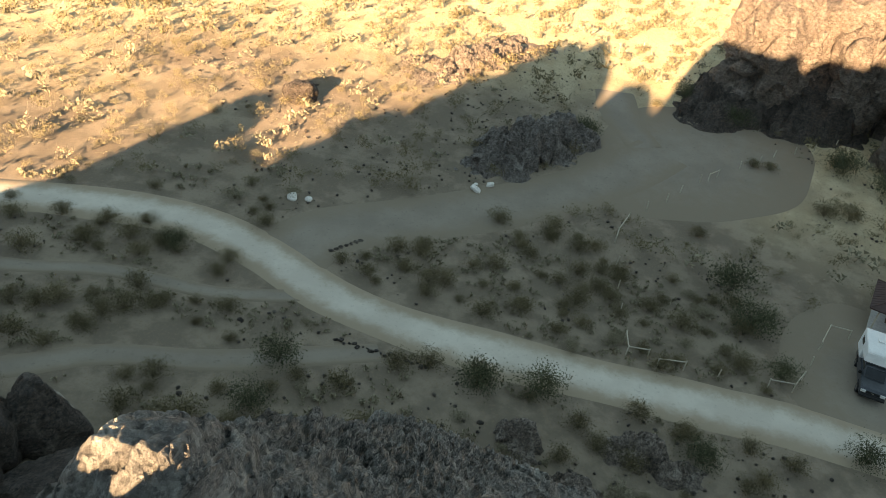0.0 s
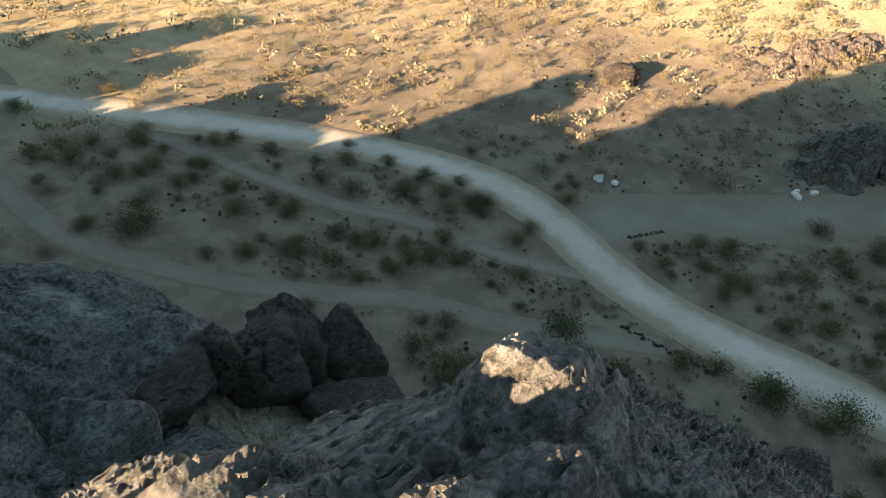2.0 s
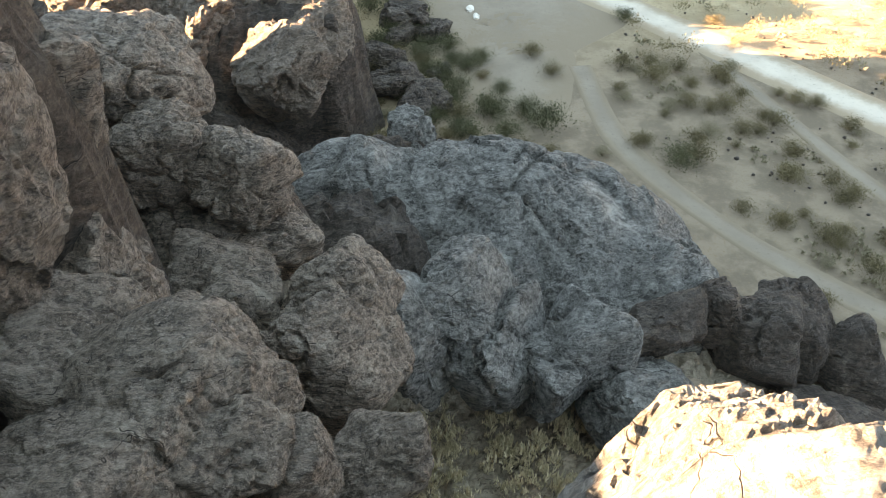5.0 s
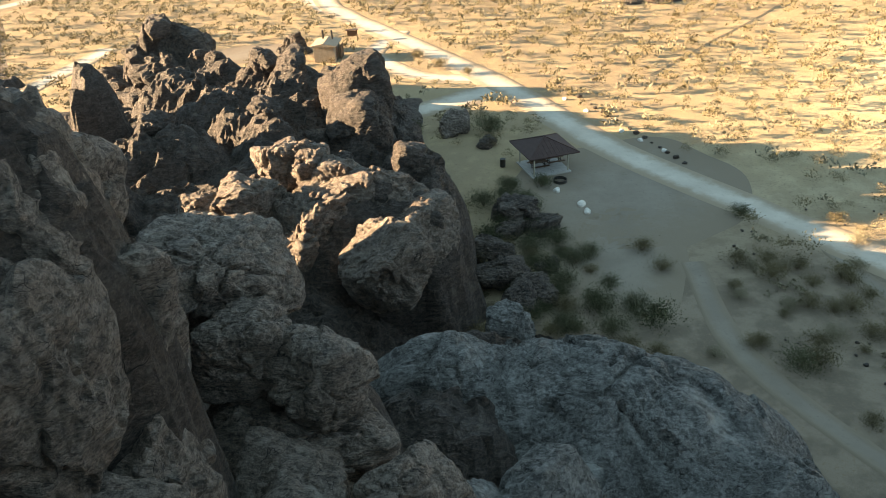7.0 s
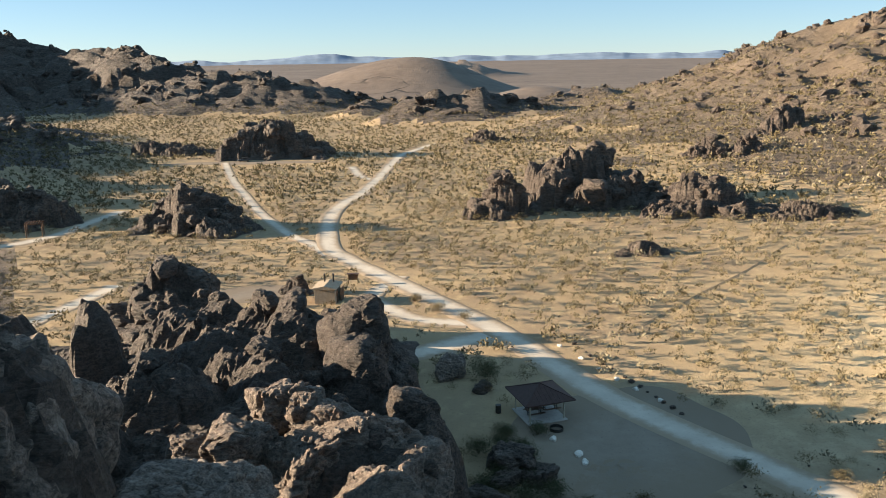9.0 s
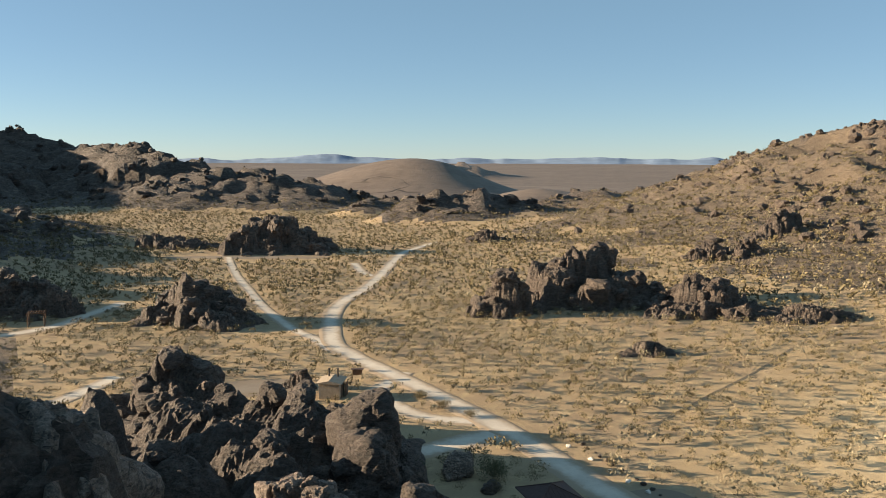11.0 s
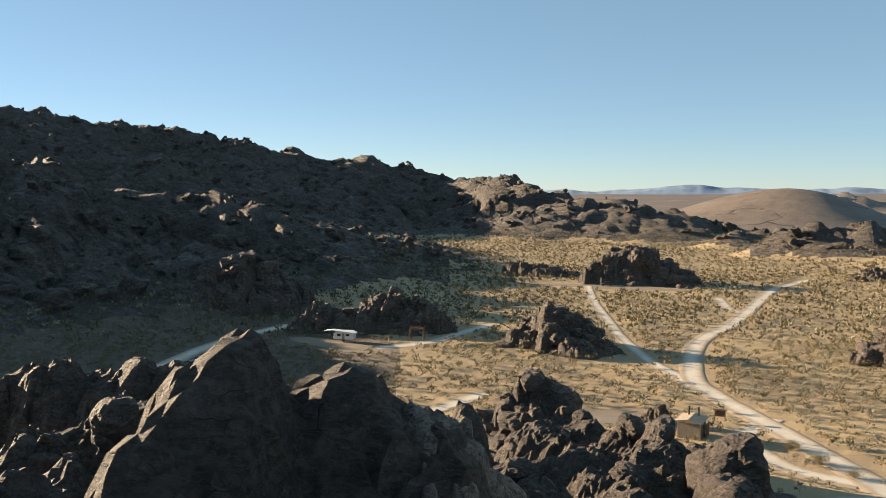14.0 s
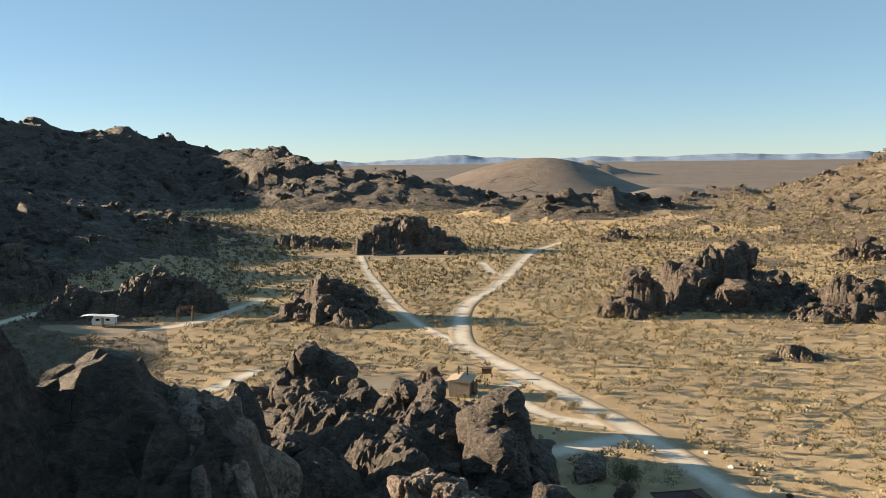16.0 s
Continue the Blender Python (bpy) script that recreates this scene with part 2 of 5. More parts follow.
BUSH = leaf_material("scrub_leaves", (0.0875, 0.0725, 0.04), (0.2, 0.1625, 0.0925), (0.2375, 0.1875, 0.1063))
GREEN = leaf_material("green_shrub_leaves", (0.046, 0.0517, 0.0287), (0.1207, 0.1265, 0.069), (0.1495, 0.1437, 0.0805))
DRY = leaf_material("dry_straw", (0.17, 0.145, 0.098), (0.33, 0.285, 0.195), (0.29, 0.245, 0.165))
GRASS = leaf_material("grey_yellow_grass", (0.5, 0.42, 0.29), (0.76, 0.645, 0.46), (0.62, 0.53, 0.37))
TWIG = plain_material("grey_twigs", (0.1, 0.08, 0.06), (0.18, 0.14, 0.1), 6.0)


# ---- mesh helpers ----
def mesh_of(name, verts, faces, mat, smooth=False):
    me = bpy.data.meshes.new(name)
    verts, faces = np.asarray(verts, np.float32), np.asarray(faces, np.int32)
    n = faces.shape[1]
    me.vertices.add(len(verts))
    me.vertices.foreach_set("co", verts.ravel())
    me.loops.add(faces.size)
    me.loops.foreach_set("vertex_index", faces.ravel())
    me.polygons.add(len(faces))
    me.polygons.foreach_set("loop_start", np.arange(0, faces.size, n, dtype=np.int32))
    me.polygons.foreach_set("use_smooth", np.full(len(faces), smooth))
    me.update(calc_edges=True)
    me.materials.append(mat)
    return me


ICO = {}


def ico(level):
    if level not in ICO:
        bm = bmesh.new()
        bmesh.ops.create_icosphere(bm, subdivisions=level, radius=1)
        bm.verts.ensure_lookup_table()
        ICO[level] = np.array([v.co[:] for v in bm.verts]), np.array([[v.index for v in f.verts] for f in bm.faces])
        bm.free()
    return ICO[level]


def boulder_points(centre, radii, yaw=0.0, level=5, rough=0.1, crack=0.05, block=0.06, seed=0, facets=13, sharp=9.0, tilt=0.0, grain=1.0, lean=0.0):
    """Vertices and faces of one weathered boulder: worn flat facets, with joints, blocks and grain."""
    v, f = ico(level)
    r = np.array(radii, float)
    rng = np.random.RandomState(seed * 7 + 3)
    n = v / np.linalg.norm(v, axis=1, keepdims=True)
    sides = rng.normal(size=(facets, 3))
    sides = np.concatenate([sides / np.linalg.norm(sides, axis=1, keepdims=True), np.eye(3), -np.eye(3)])
    far = np.concatenate([rng.uniform(0.72, 1.0, facets), np.full(6, 0.97)])
    k = (np.clip(n @ sides.T / far, 0, None) ** sharp).sum(1) ** (-1 / sharp)
    p = n * k[:, None]
    size = float(np.mean(r))
    w = p * r / size + seed * 3.71
    warp = w + 0.22 * np.stack([fbm(w * 1.7, 3, seed + 40), fbm(w * 1.7, 3, seed + 41), fbm(w * 1.7, 3, seed + 42)], 1)
    f1, f2, who, pl1 = cells(warp * np.array((1.3, 1.3, 0.8)), seed)
    e1, e2, wh2, pl2 = cells(warp * 3.4 * grain * np.array((1.2, 1.2, 0.7)), seed + 11)
    some = np.clip(fbm(w * 1.1, 2, seed + 50) * 2 + 0.4, 0, 1)
    d = rough * fbm(w * 1.1, 4, seed, 0.55) + block * (who - 0.5) - crack * some * np.exp(-(((f2 - f1) / 0.07) ** 2))
    d = d + 0.35 * block * (wh2 - 0.5) - 0.35 * crack * some * np.exp(-(((e2 - e1) / 0.1) ** 2))
    d = d + 0.2 * rough * ridged(w * np.array((4.5, 4.5, 2.4)) * grain, 4, seed + 5) * 0.5
    d = d + 1.3 * block * pl1 + 0.55 * block * pl2
    p = (p + n * d[:, None]) * r
    p[:, 0] += lean * p[:, 2]
    m = np.array(pose(0, 0, 0, 0, tilt, yaw).to_3x3())
    return p @ m.T + np.array(centre), f


def joined(parts):
    verts, faces, at = [], [], 0
    for v, f in parts:
        verts.append(v)
        faces.append(f + at)
        at += len(v)
    return np.concatenate(verts), np.concatenate(faces)


COUNT = [0]


def rock(label, centre, radii, yaw=0.0, level=5, mat=None, name="boulder", **more):
    COUNT[0] += 1
    pts, fcs = boulder_points(centre, radii, yaw, level, seed=COUNT[0], **more)
    ob = new(name, mesh_of(name, pts, fcs, mat or ROCK))
    return tagged(ob, label, "rock", "boulders of the outcrop")


# ---- terrain ----
def bell(t):
    return np.exp(-t * t)


def ridge_height(x, y):
    """The dark range and its knolls: azimuth, distance, crest height and half width, blended along each crest."""
    chains = (((-95, 800, 110, 430), (-75, 900, 125, 460), (-60, 1000, 142, 480), (-52.7, 1000, 144, 480), (-46.4, 980, 128, 430), (-41.9, 960, 120, 380), (-37.5, 940, 106, 330),
               (-33.4, 920, 92, 260), (-30.3, 900, 80, 210), (-26.3, 880, 72, 170), (-24.5, 860, 66, 140), (-21.8, 800, 55, 120), (-19.8, 720, 43, 110), (-17.6, 680, 33, 105),
               (-15.8, 660, 31, 100), (-13.7, 650, 32, 95), (-11.6, 630, 28, 85), (-9.5, 610, 21, 75), (-6.2, 590, 9, 50)),
              ((-80, 330, 44, 170), (-60, 380, 46, 180), (-52, 400, 44, 180), (-45, 410, 38, 165), (-39, 420, 27, 140), (-34.5, 425, 13, 95), (-32, 425, 5, 60)),
              ((-5.6, 522, 9, 24), (-3.4, 530, 11, 26)), ((-1.6, 468, 12, 34), (1.4, 470, 19, 46), (4.6, 476, 13, 34)), ((7.2, 500, 11, 26), (9.4, 510, 12, 28)))
    h = np.zeros_like(x)
    for (a0, d0, h0, w0), (a1, d1, h1, w1) in (pair for crest in chains for pair in zip(crest, crest[1:])):
        p0 = np.array((math.sin(radians(a0)), math.cos(radians(a0)))) * d0
        p1 = np.array((math.sin(radians(a1)), math.cos(radians(a1)))) * d1
        s = p1 - p0
        t = np.clip(((x - p0[0]) * s[0] + (y - p0[1]) * s[1]) / (s @ s), 0, 1)
        d = np.hypot(x - p0[0] - t * s[0], y - p0[1] - t * s[1])
        h = np.maximum(h, (h0 + t * (h1 - h0)) * np.clip(1 - d / (w0 + t * (w1 - w0)), 0, 1) ** 1.15)
    return h


def right_hill(x, y):
    u, v = (x - 330) / 190, (y - 420) / 230
    return 66 * np.exp(-((u * u + v * v) ** 1.25))


def ground_height(x, y):
    x, y = np.asarray(x, float), np.asarray(y, float)
    p = np.stack([x, y, 0 * x], -1).reshape(-1, 3)
    d = np.hypot(x, y)
    far = np.clip((d - 560) / 700, 0, 1)
    h = -32 * far * far * (3 - 2 * far) + 42 * np.clip((d - 1900) / 2900, 0, 1) ** 1.3
    h = h + 0.12 * vnoise(p / 23.0, 3).reshape(x.shape)
    # the slope that rises to the east
    up = 0.5 * (x - 60 + np.sqrt((x - 60) ** 2 + 60))
    up = np.where(up < 110, up, 110 + 40 * (1 - np.exp(-np.clip(up - 110, 0, 900) / 40)))
    k = np.clip((105 - y) / 60, 0, 1)
    h = h + 0.096 * up * k * k * (3 - 2 * k)
    lr, rh = ridge_height(x, y), right_hill(x, y)
    rug = (ridged(p / 62.0, 6, 4).reshape(x.shape)) + 0.35 * ridged(p / 16.0, 3, 14).reshape(x.shape)
    rug2 = (ridged(p / 38.0, 5, 8).reshape(x.shape)) + 0.4 * ridged(p / 11.0, 3, 18).reshape(x.shape)
    h = h + lr + np.clip(lr / 25, 0, 1) * rug * 6
    on = ((lr > 0.5) | (rh > 6)).reshape(-1)
    if on.any():
        q = p[on] + 9 * np.stack([fbm(p[on] / 40, 2, 71), fbm(p[on] / 40, 2, 72), 0 * p[on][:, 0]], 1)
        lump = np.zeros(len(p))
        for size, seed, k in ((58.0, 73, 0.26), (21.0, 75, 0.5), (9.0, 76, 0.9)):
            f1, f2, who, pl = cells(q / size, seed)
            lump[on] += size * (k * (0.3 * (who - 0.5) + 0.3 * pl - 0.2 * np.exp(-(((f2 - f1) / 0.16) ** 2)) - 0.22 * (f1 * f1 - 0.2)))
        h = h + lump.reshape(x.shape) * (np.clip(lr / 20, 0, 1) + 0.32 * np.clip((rh - 6) / 20, 0, 1))
    h = h + rh + np.clip(rh / 30, 0, 1) * rug2 * 3.0
    # brown hill out on the plain
    h = h + 60 * bell((x + 90) / 165) * bell((y - 1450) / 180) + 20 * bell((x - 10) / 90) * bell((y - 1380) / 120)
    h = h + (34 + 14 * rug) * bell((x - 45) / 120) * bell((y - 2600) / 130)
    h = h + 16 * bell((x - 95) / 60) * bell((y - 820) / 60)
    return h


def sheet():
    az = np.radians(np.concatenate([np.arange(-80, 120, 0.42), np.arange(120, 280, 3.0)]))
    rad = np.concatenate([[0.5], np.geomspace(12, 240, 130), np.linspace(243, 1080, 215), np.geomspace(1095, 4850, 50)])
    A, D = np.meshgrid(az, rad)
    X, Y = D * np.sin(A), D * np.cos(A)
    v = np.stack([X, Y, ground_height(X, Y)], -1).reshape(-1, 3)
    n, m = len(az), len(rad)
    i = np.arange(m - 1)[:, None] * n
    j = np.arange(n)[None]
    k = (j + 1) % n
    f = np.stack([i + j, i + k, i + n + k, i + n + j], -1).reshape(-1, 4)[:, ::-1]
    return v, f


gv, gf = sheet()
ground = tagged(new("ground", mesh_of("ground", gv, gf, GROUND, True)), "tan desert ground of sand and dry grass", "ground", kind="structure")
for m in (ROCK_FAR, HILL, PLAIN):
    ground.data.materials.append(m)
gc = gv[gf].mean(1)
kind = np.where(np.hypot(gc[:, 0], gc[:, 1]) > 660 + 60 * vnoise(gc / 90.0, 79), 3, 0)
bearing = np.degrees(np.arctan2(gc[:, 0], gc[:, 1]))
# stony ground below the range, given a dark colour to deepen its shade
kind[(bearing < -33 + 5 * vnoise(gc / 40.0, 80)) & (np.hypot(gc[:, 0], gc[:, 1]) > 150 + 25 * vnoise(gc / 30.0, 81))] = 2
kind[right_hill(gc[:, 0], gc[:, 1]) > 5 + 4 * vnoise(gc / 20.0, 78)] = 2
kind[ridge_height(gc[:, 0], gc[:, 1]) > 2.5 + 2.0 * vnoise(gc / 15.0, 77)] = 1
ground.data.polygons.foreach_set("material_index", kind.astype(np.int32))
ground.data.update()


# ---- far mountains ----
def far_range(name, label, d, a0, a1, low, high, seed, colour, base=-40.0, thick=160.0):
    """A distant chain: a strip of rugged slopes along an arc."""
    # bluish air haze is part of this colour, on top of the rock's own
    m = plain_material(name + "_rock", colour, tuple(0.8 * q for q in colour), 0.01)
    az, t = np.meshgrid(np.radians(np.arange(a0, a1, 0.08)), np.linspace(0, 1, 9))
    q = np.stack([az * d / 420.0, t * 0.8, 0 * az], -1).reshape(-1, 3)
    hump = (np.clip(fbm(np.stack([q[:, 0] * 0.45, 0 * q[:, 0], 0 * q[:, 0]], 1), 5, seed) * 0.75 + 0.3, 0.0, 1.6) ** 1.5).reshape(az.shape)
    fade = np.clip(np.minimum(az - radians(a0), radians(a1) - az) / radians(3.0), 0, 1)
    h = base + (low + (high - low) * hump) * fade * np.sin(t * math.pi / 2) + 0.1 * high * (fbm(q * 3.0, 4, seed + 3).reshape(az.shape)) * np.sin(t * math.pi) * fade
    r = d + t * thick
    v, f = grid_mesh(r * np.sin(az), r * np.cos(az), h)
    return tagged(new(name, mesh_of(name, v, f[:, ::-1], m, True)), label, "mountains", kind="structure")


def grid_mesh(X, Y, Z):
    n, m = X.shape[1], X.shape[0]
    i, j = np.arange(m - 1)[:, None] * n, np.arange(n - 1)[None]
    return np.stack([X, Y, Z], -1).reshape(-1, 3), np.stack([i + j, i + j + 1, i + n + j + 1, i + n + j], -1).reshape(-1, 4)


far_range("backdrop_far", "hazy pale blue mountains on the far horizon", 4300, -60, 45, 2, 50, 8, (0.2, 0.28, 0.4), -8, 500.0)
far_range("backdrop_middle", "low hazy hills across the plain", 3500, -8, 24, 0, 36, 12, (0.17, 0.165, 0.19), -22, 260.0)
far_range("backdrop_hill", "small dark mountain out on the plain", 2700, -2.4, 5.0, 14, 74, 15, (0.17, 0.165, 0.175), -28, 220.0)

# ---- roads ----
def spline(points, step):
    p = [Vector((*q, 0)) for q in points]
    p = [p[0] * 2 - p[1], *p, p[-1] * 2 - p[-2]]
    out = []
    for a, b, c, d in zip(p, p[1:], p[2:], p[3:]):
        n = max(2, int((c - b).length / step))
        for i in range(n):
            t = i / n
            out.append(0.5 * (2 * b + (c - a) * t + (2 * a - 5 * b + 4 * c - d) * t * t + (3 * b - a - 3 * c + d) * t**3))
    return out + [p[-2]]


ROADS = []


def road(label, points, width, lift=0.07, mat=None, name="road"):
    ROADS.append((np.array([p[:2] for p in spline(points, 4.0)]), width))
    line = spline(points, 1.5)
    v, f, n = [], [], 11
    for i, p in enumerate(line):
        s = (line[min(i + 1, len(line) - 1)] - line[max(i - 1, 0)]).normalized()
        side = Vector((s.y, -s.x, 0))
        half = width / 2 * (1.12 + 0.16 * noise.noise(p * 0.12))
        for k in range(n):
            v.append(p + side * half * (k / (n - 1) * 2 - 1))
    xy = np.array(v)
    u = np.tile(np.linspace(-1, 1, n), len(line))
    xy[:, 2] = ground_height(xy[:, 0], xy[:, 1]) + lift + 0.12 * np.clip(np.abs(u) - 0.55, 0, 0.25) - 0.9 * np.clip(np.abs(u) - 0.86, 0, 1)
    for i in range(len(line) - 1):
        for k in range(n - 1):
            a = i * n + k
            f.append((a, a + n, a + n + 1, a + 1))
    me = mesh_of(name, xy, f, mat or ROAD, True)
    me.attributes.new("edge", "FLOAT", "POINT").data.foreach_set("value", np.abs(u).astype(np.float32))
    return tagged(new(name, me), label, "road", kind="structure")


def pad(label, x, y, rx, ry, yaw, mat=None, name="clearing", lift=0.04):
    """A bare, trodden clearing with a ragged rim."""
    ROADS.append((np.array([(x + dx * rx * 0.55, y + dy * ry * 0.55) for dx, dy in ((0, 0), (1, 0), (-1, 0), (0, 1), (0, -1))]), 1.1 * (rx + ry) / 2))
    m = pose(x, y, 0, 0, 0, yaw)
    rings, n = 14, 72
    v, e, f = [], [], []
    for i in range(rings):
        r = i / (rings - 1)
        for k in range(n):
            a = k / n * math.tau
            q = 1 + 0.18 * noise.noise((math.cos(a) * 1.3 + x, math.sin(a) * 1.3 + y, 0))
            p = m @ Vector((math.cos(a) * rx * r * q, math.sin(a) * ry * r * q, 0))
            v.append(p)
            e.append(r)
    xy, e = np.array(v), np.array(e)
    xy[:, 2] = ground_height(xy[:, 0], xy[:, 1]) + lift - 0.9 * np.clip(e - 0.9, 0, 1)
    for i in range(rings - 1):
        for k in range(n):
            f.append((i * n + k, i * n + (k + 1) % n, (i + 1) * n + (k + 1) % n, (i + 1) * n + k))
    me = mesh_of(name, xy, np.array(f)[:, ::-1], mat or LOT, True)
    me.attributes.new("edge", "FLOAT", "POINT").data.foreach_set("value", e.astype(np.float32))
    return tagged(new(name, me), label, "ground", kind="structure")


road("pale graded gravel road across the desert", [(49, -60), (49.4, -22.5), (48.3, -12), (46.5, 0), (45.6, 9.5), (46.2, 17), (48.6, 24), (49.6, 31), (47.5, 39), (44, 46.5), (37, 57), (30, 67), (19, 82.5), (13.6, 93), (8.6, 104.5), (-0.5, 120.5), (-9.6, 135), (-18.2, 149.2), (-22.9, 158.5), (-25.6, 174), (-27.4, 193), (-26.2, 210), (-23, 226), (-19.6, 268), (-16.6, 308), (-12, 325), (-4, 345)], 4.4, 0.1)
road("narrower pale dirt road to the far rocks", [(-22.5, 153), (-27.8, 163.6), (-34, 173.5), (-44.9, 197.2), (-53.8, 221), (-65.2, 251.8), (-77.6, 290.5), (-80, 299)], 3.0, 0.06)
road("faint dark furrow across the scrub", [(27.2, 109.1), (34.1, 117.0), (41.9, 126.0), (52.0, 137.0), (64.9, 152.5)], 0.4, 0.04, FURROW, "furrow")
road("short pale dirt spur off the road", [(-20.5, 250), (-24.3, 253), (-27.5, 261), (-32, 281)], 3.4, 0.05)
road("dirt road that forks off to a clearing", [(48, 22), (54, 21), (59.0, 16.3), (66.5, 8.8), (76.3, 0.9), (85.6, -3.8)], 6.5, 0.05, LOT)
road("dusty track past a rock cliff", [(85.6, -1.9), (91.5, 1.7), (97.5, 3.6)], 4.4, 0.06, LOT)
road("narrow worn foot trail through the scrub", [(31, 66), (34, 52), (37.2, 39), (40.6, 32), (42.2, 24), (46, 17)], 1.5, 0.05, LOT, "path")
road("narrow worn foot trail through the scrub", [(20, 60), (20, 48), (24, 38), (29, 31), (33, 26.5), (36, 20), (42, 11)], 2.0, 0.05, LOT, "path")
road("pale dirt road past the camp rocks", [(-82, 204), (-84, 188), (-85, 178), (-88, 170), (-94, 163)], 4.5, 0.05)
road("pale dirt road along the dark hill", [(-131, 182), (-132.5, 164), (-130, 144), (-124, 126), (-116, 110)], 5.0, 0.05)
road("pale dirt loop behind the rocks", [(-62, 108), (-60.5, 116), (-58, 125), (-56, 134)], 4.0, 0.05)
road("dirt drive to the picnic shelter", [(8.6, 108), (3, 104), (-2, 100.6), (-8, 97.5), (-16, 96)], 5.0, 0.06)
road("dirt drive to the small toilet building", [(3, 111), (-4, 113), (-9, 119), (-12, 125), (-9.4, 133), (-8, 137)], 3.6, 0.06)
pad("wide bare dirt clearing below the cliff", 86.3, -7.5, 17, 11, -30)
pad("bare parking ground by the picnic shelter", 17, 74, 15, 12, 45)
pad("bare trodden ground in front of the shelter", 14.5, 61, 5.5, 11, -8)
pad("bare parking ground beside the road", 57, -25, 11, 9, 0)
pad("pale bare clearing by the far rocks", -72, 298, 34, 5, 0)
pad("pale bare clearing behind the ridge", -31, 128, 9, 5, 20)
pad("pale bare clearing at the camp rocks", -104, 163, 18, 4.5, -15)

# ---- the outcrop that the camera stands over ----
def mass_height(x, y):
    ys = (-70, -45, -30, -12, -3, 3, 8, 14, 22, 30, 40, 50, 65, 80, 95, 108)
    h0 = np.interp(y, ys, (0, 16, 30, 33, 31, 29, 26, 20, 14, 11, 9, 8.5, 8.5, 8.5, 6.5, -1))
    east = np.interp(y, (-70, -20, -4, 3, 8, 20, 45, 100), (26, 22, 18, 12, 9, 11, 14, 12))
    u = x + 15
    t = np.where(u > 0, u / east, -u / 45)
    return h0 * np.clip(1 - np.clip(t, 0, 1) ** 1.7, 0, 1)


def hump(x, y, top, rx, ry, yaw=0.0, drop=8.0, power=2.4, tilt=(0.0, 0.0)):
    """One rounded rock of a formation, for formation() below."""
    return x, y, top, rx, ry, radians(yaw), drop, power, tilt


def crag_relief(X, Y, h, size, seed, amount=1.0):
    """Joint blocks, cracks and grain for a rock surface."""
    p = np.stack([X, Y, h * 0.7], -1).reshape(-1, 3) / size
    p = p + 0.35 * np.stack([fbm(p * 0.8, 3, seed + 5), fbm(p * 0.8, 3, seed + 6), fbm(p * 0.8, 3, seed + 7)], 1)
    f1, f2, who, pl1 = cells(p * np.array((1.0, 1.0, 0.6)), seed)
    e1, e2, wh2, pl2 = cells(p * np.array((3.1, 2.4, 1.5)), seed + 3)
    some = np.clip(fbm(p * 0.6, 2, seed + 9) * 1.5 + 0.5, 0, 1)
    b = 0.22 * (who - 0.5) + 0.1 * (wh2 - 0.5) + 0.2 * pl1 + 0.13 * pl2 - 0.2 * some * np.exp(-(((f2 - f1) / 0.08) ** 2)) - 0.08 * some * np.exp(-(((e2 - e1) / 0.12) ** 2))
    b = b + 0.1 * fbm(p * 1.5, 5, seed, 0.6) + 0.05 * ridged(p * np.array((5.5, 3.0, 2.0)), 4, seed + 2)
    return amount * size * b.reshape(X.shape)


TOPS = {}


def top_of(name, x, y):
    x0, y0, step, Z = TOPS[name]
    return float(Z[int((y - y0) / step), int((x - x0) / step)])


def formation(name, label, x0, x1, y0, y1, step, base, humps, mat, seed, size=3.0, wobble=0.5, blend=0.3, where=None, amount=1.0):
    X, Y = np.meshgrid(np.arange(x0, x1, step), np.arange(y0, y1, step))
    q = np.stack([X, Y, 0 * X], -1).reshape(-1, 3)
    WX = X + wobble * fbm(q / 4.0, 4, seed + 20).reshape(X.shape)
    WY = Y + wobble * fbm(q / 4.0, 4, seed + 25).reshape(X.shape)
    h = base(WX, WY)
    for x, y, top, rx, ry, yaw, drop, power, tilt in humps:
        c, n = math.cos(yaw), math.sin(yaw)
        u, w = ((WX - x) * c + (WY - y) * n) / rx, (-(WX - x) * n + (WY - y) * c) / ry
        r = (np.abs(u) ** power + np.abs(w) ** power) ** (1 / power)
        e = np.minimum(r, 0.97)
        z = top - drop * (1 - np.sqrt(1 - e * e)) - 7 * drop * np.clip(r - 0.97, 0, 9) + tilt[0] * u * rx + tilt[1] * w * ry
        h = np.logaddexp(h / blend, np.maximum(z, -20) / blend) * blend
    g = ground_height(X, Y)
    Z = h + crag_relief(X, Y, h, size, seed, amount) * np.clip((h - g) / 2.0, 0.0, 1)
    TOPS[name] = x0, y0, step, Z
    v, f = grid_mesh(X, Y, Z)
    keep = Z > g - 0.6
    if where:
        keep &= where(X, Y)
    keep = keep.reshape(-1)[f].any(1)
    return tagged(new(name, mesh_of(name, v, f[keep], mat)), label, "rock formation", kind="structure")


def ridge_base(x, y):
    floor = 4.0 * np.exp(-(((x - 7) / 13) ** 4) - ((y - 25) / 13) ** 4) + 0.9 * bell((x - 22) / 7) * bell((y - 27) / 6)
    return np.maximum(mass_height(x, y), floor) - 0.3


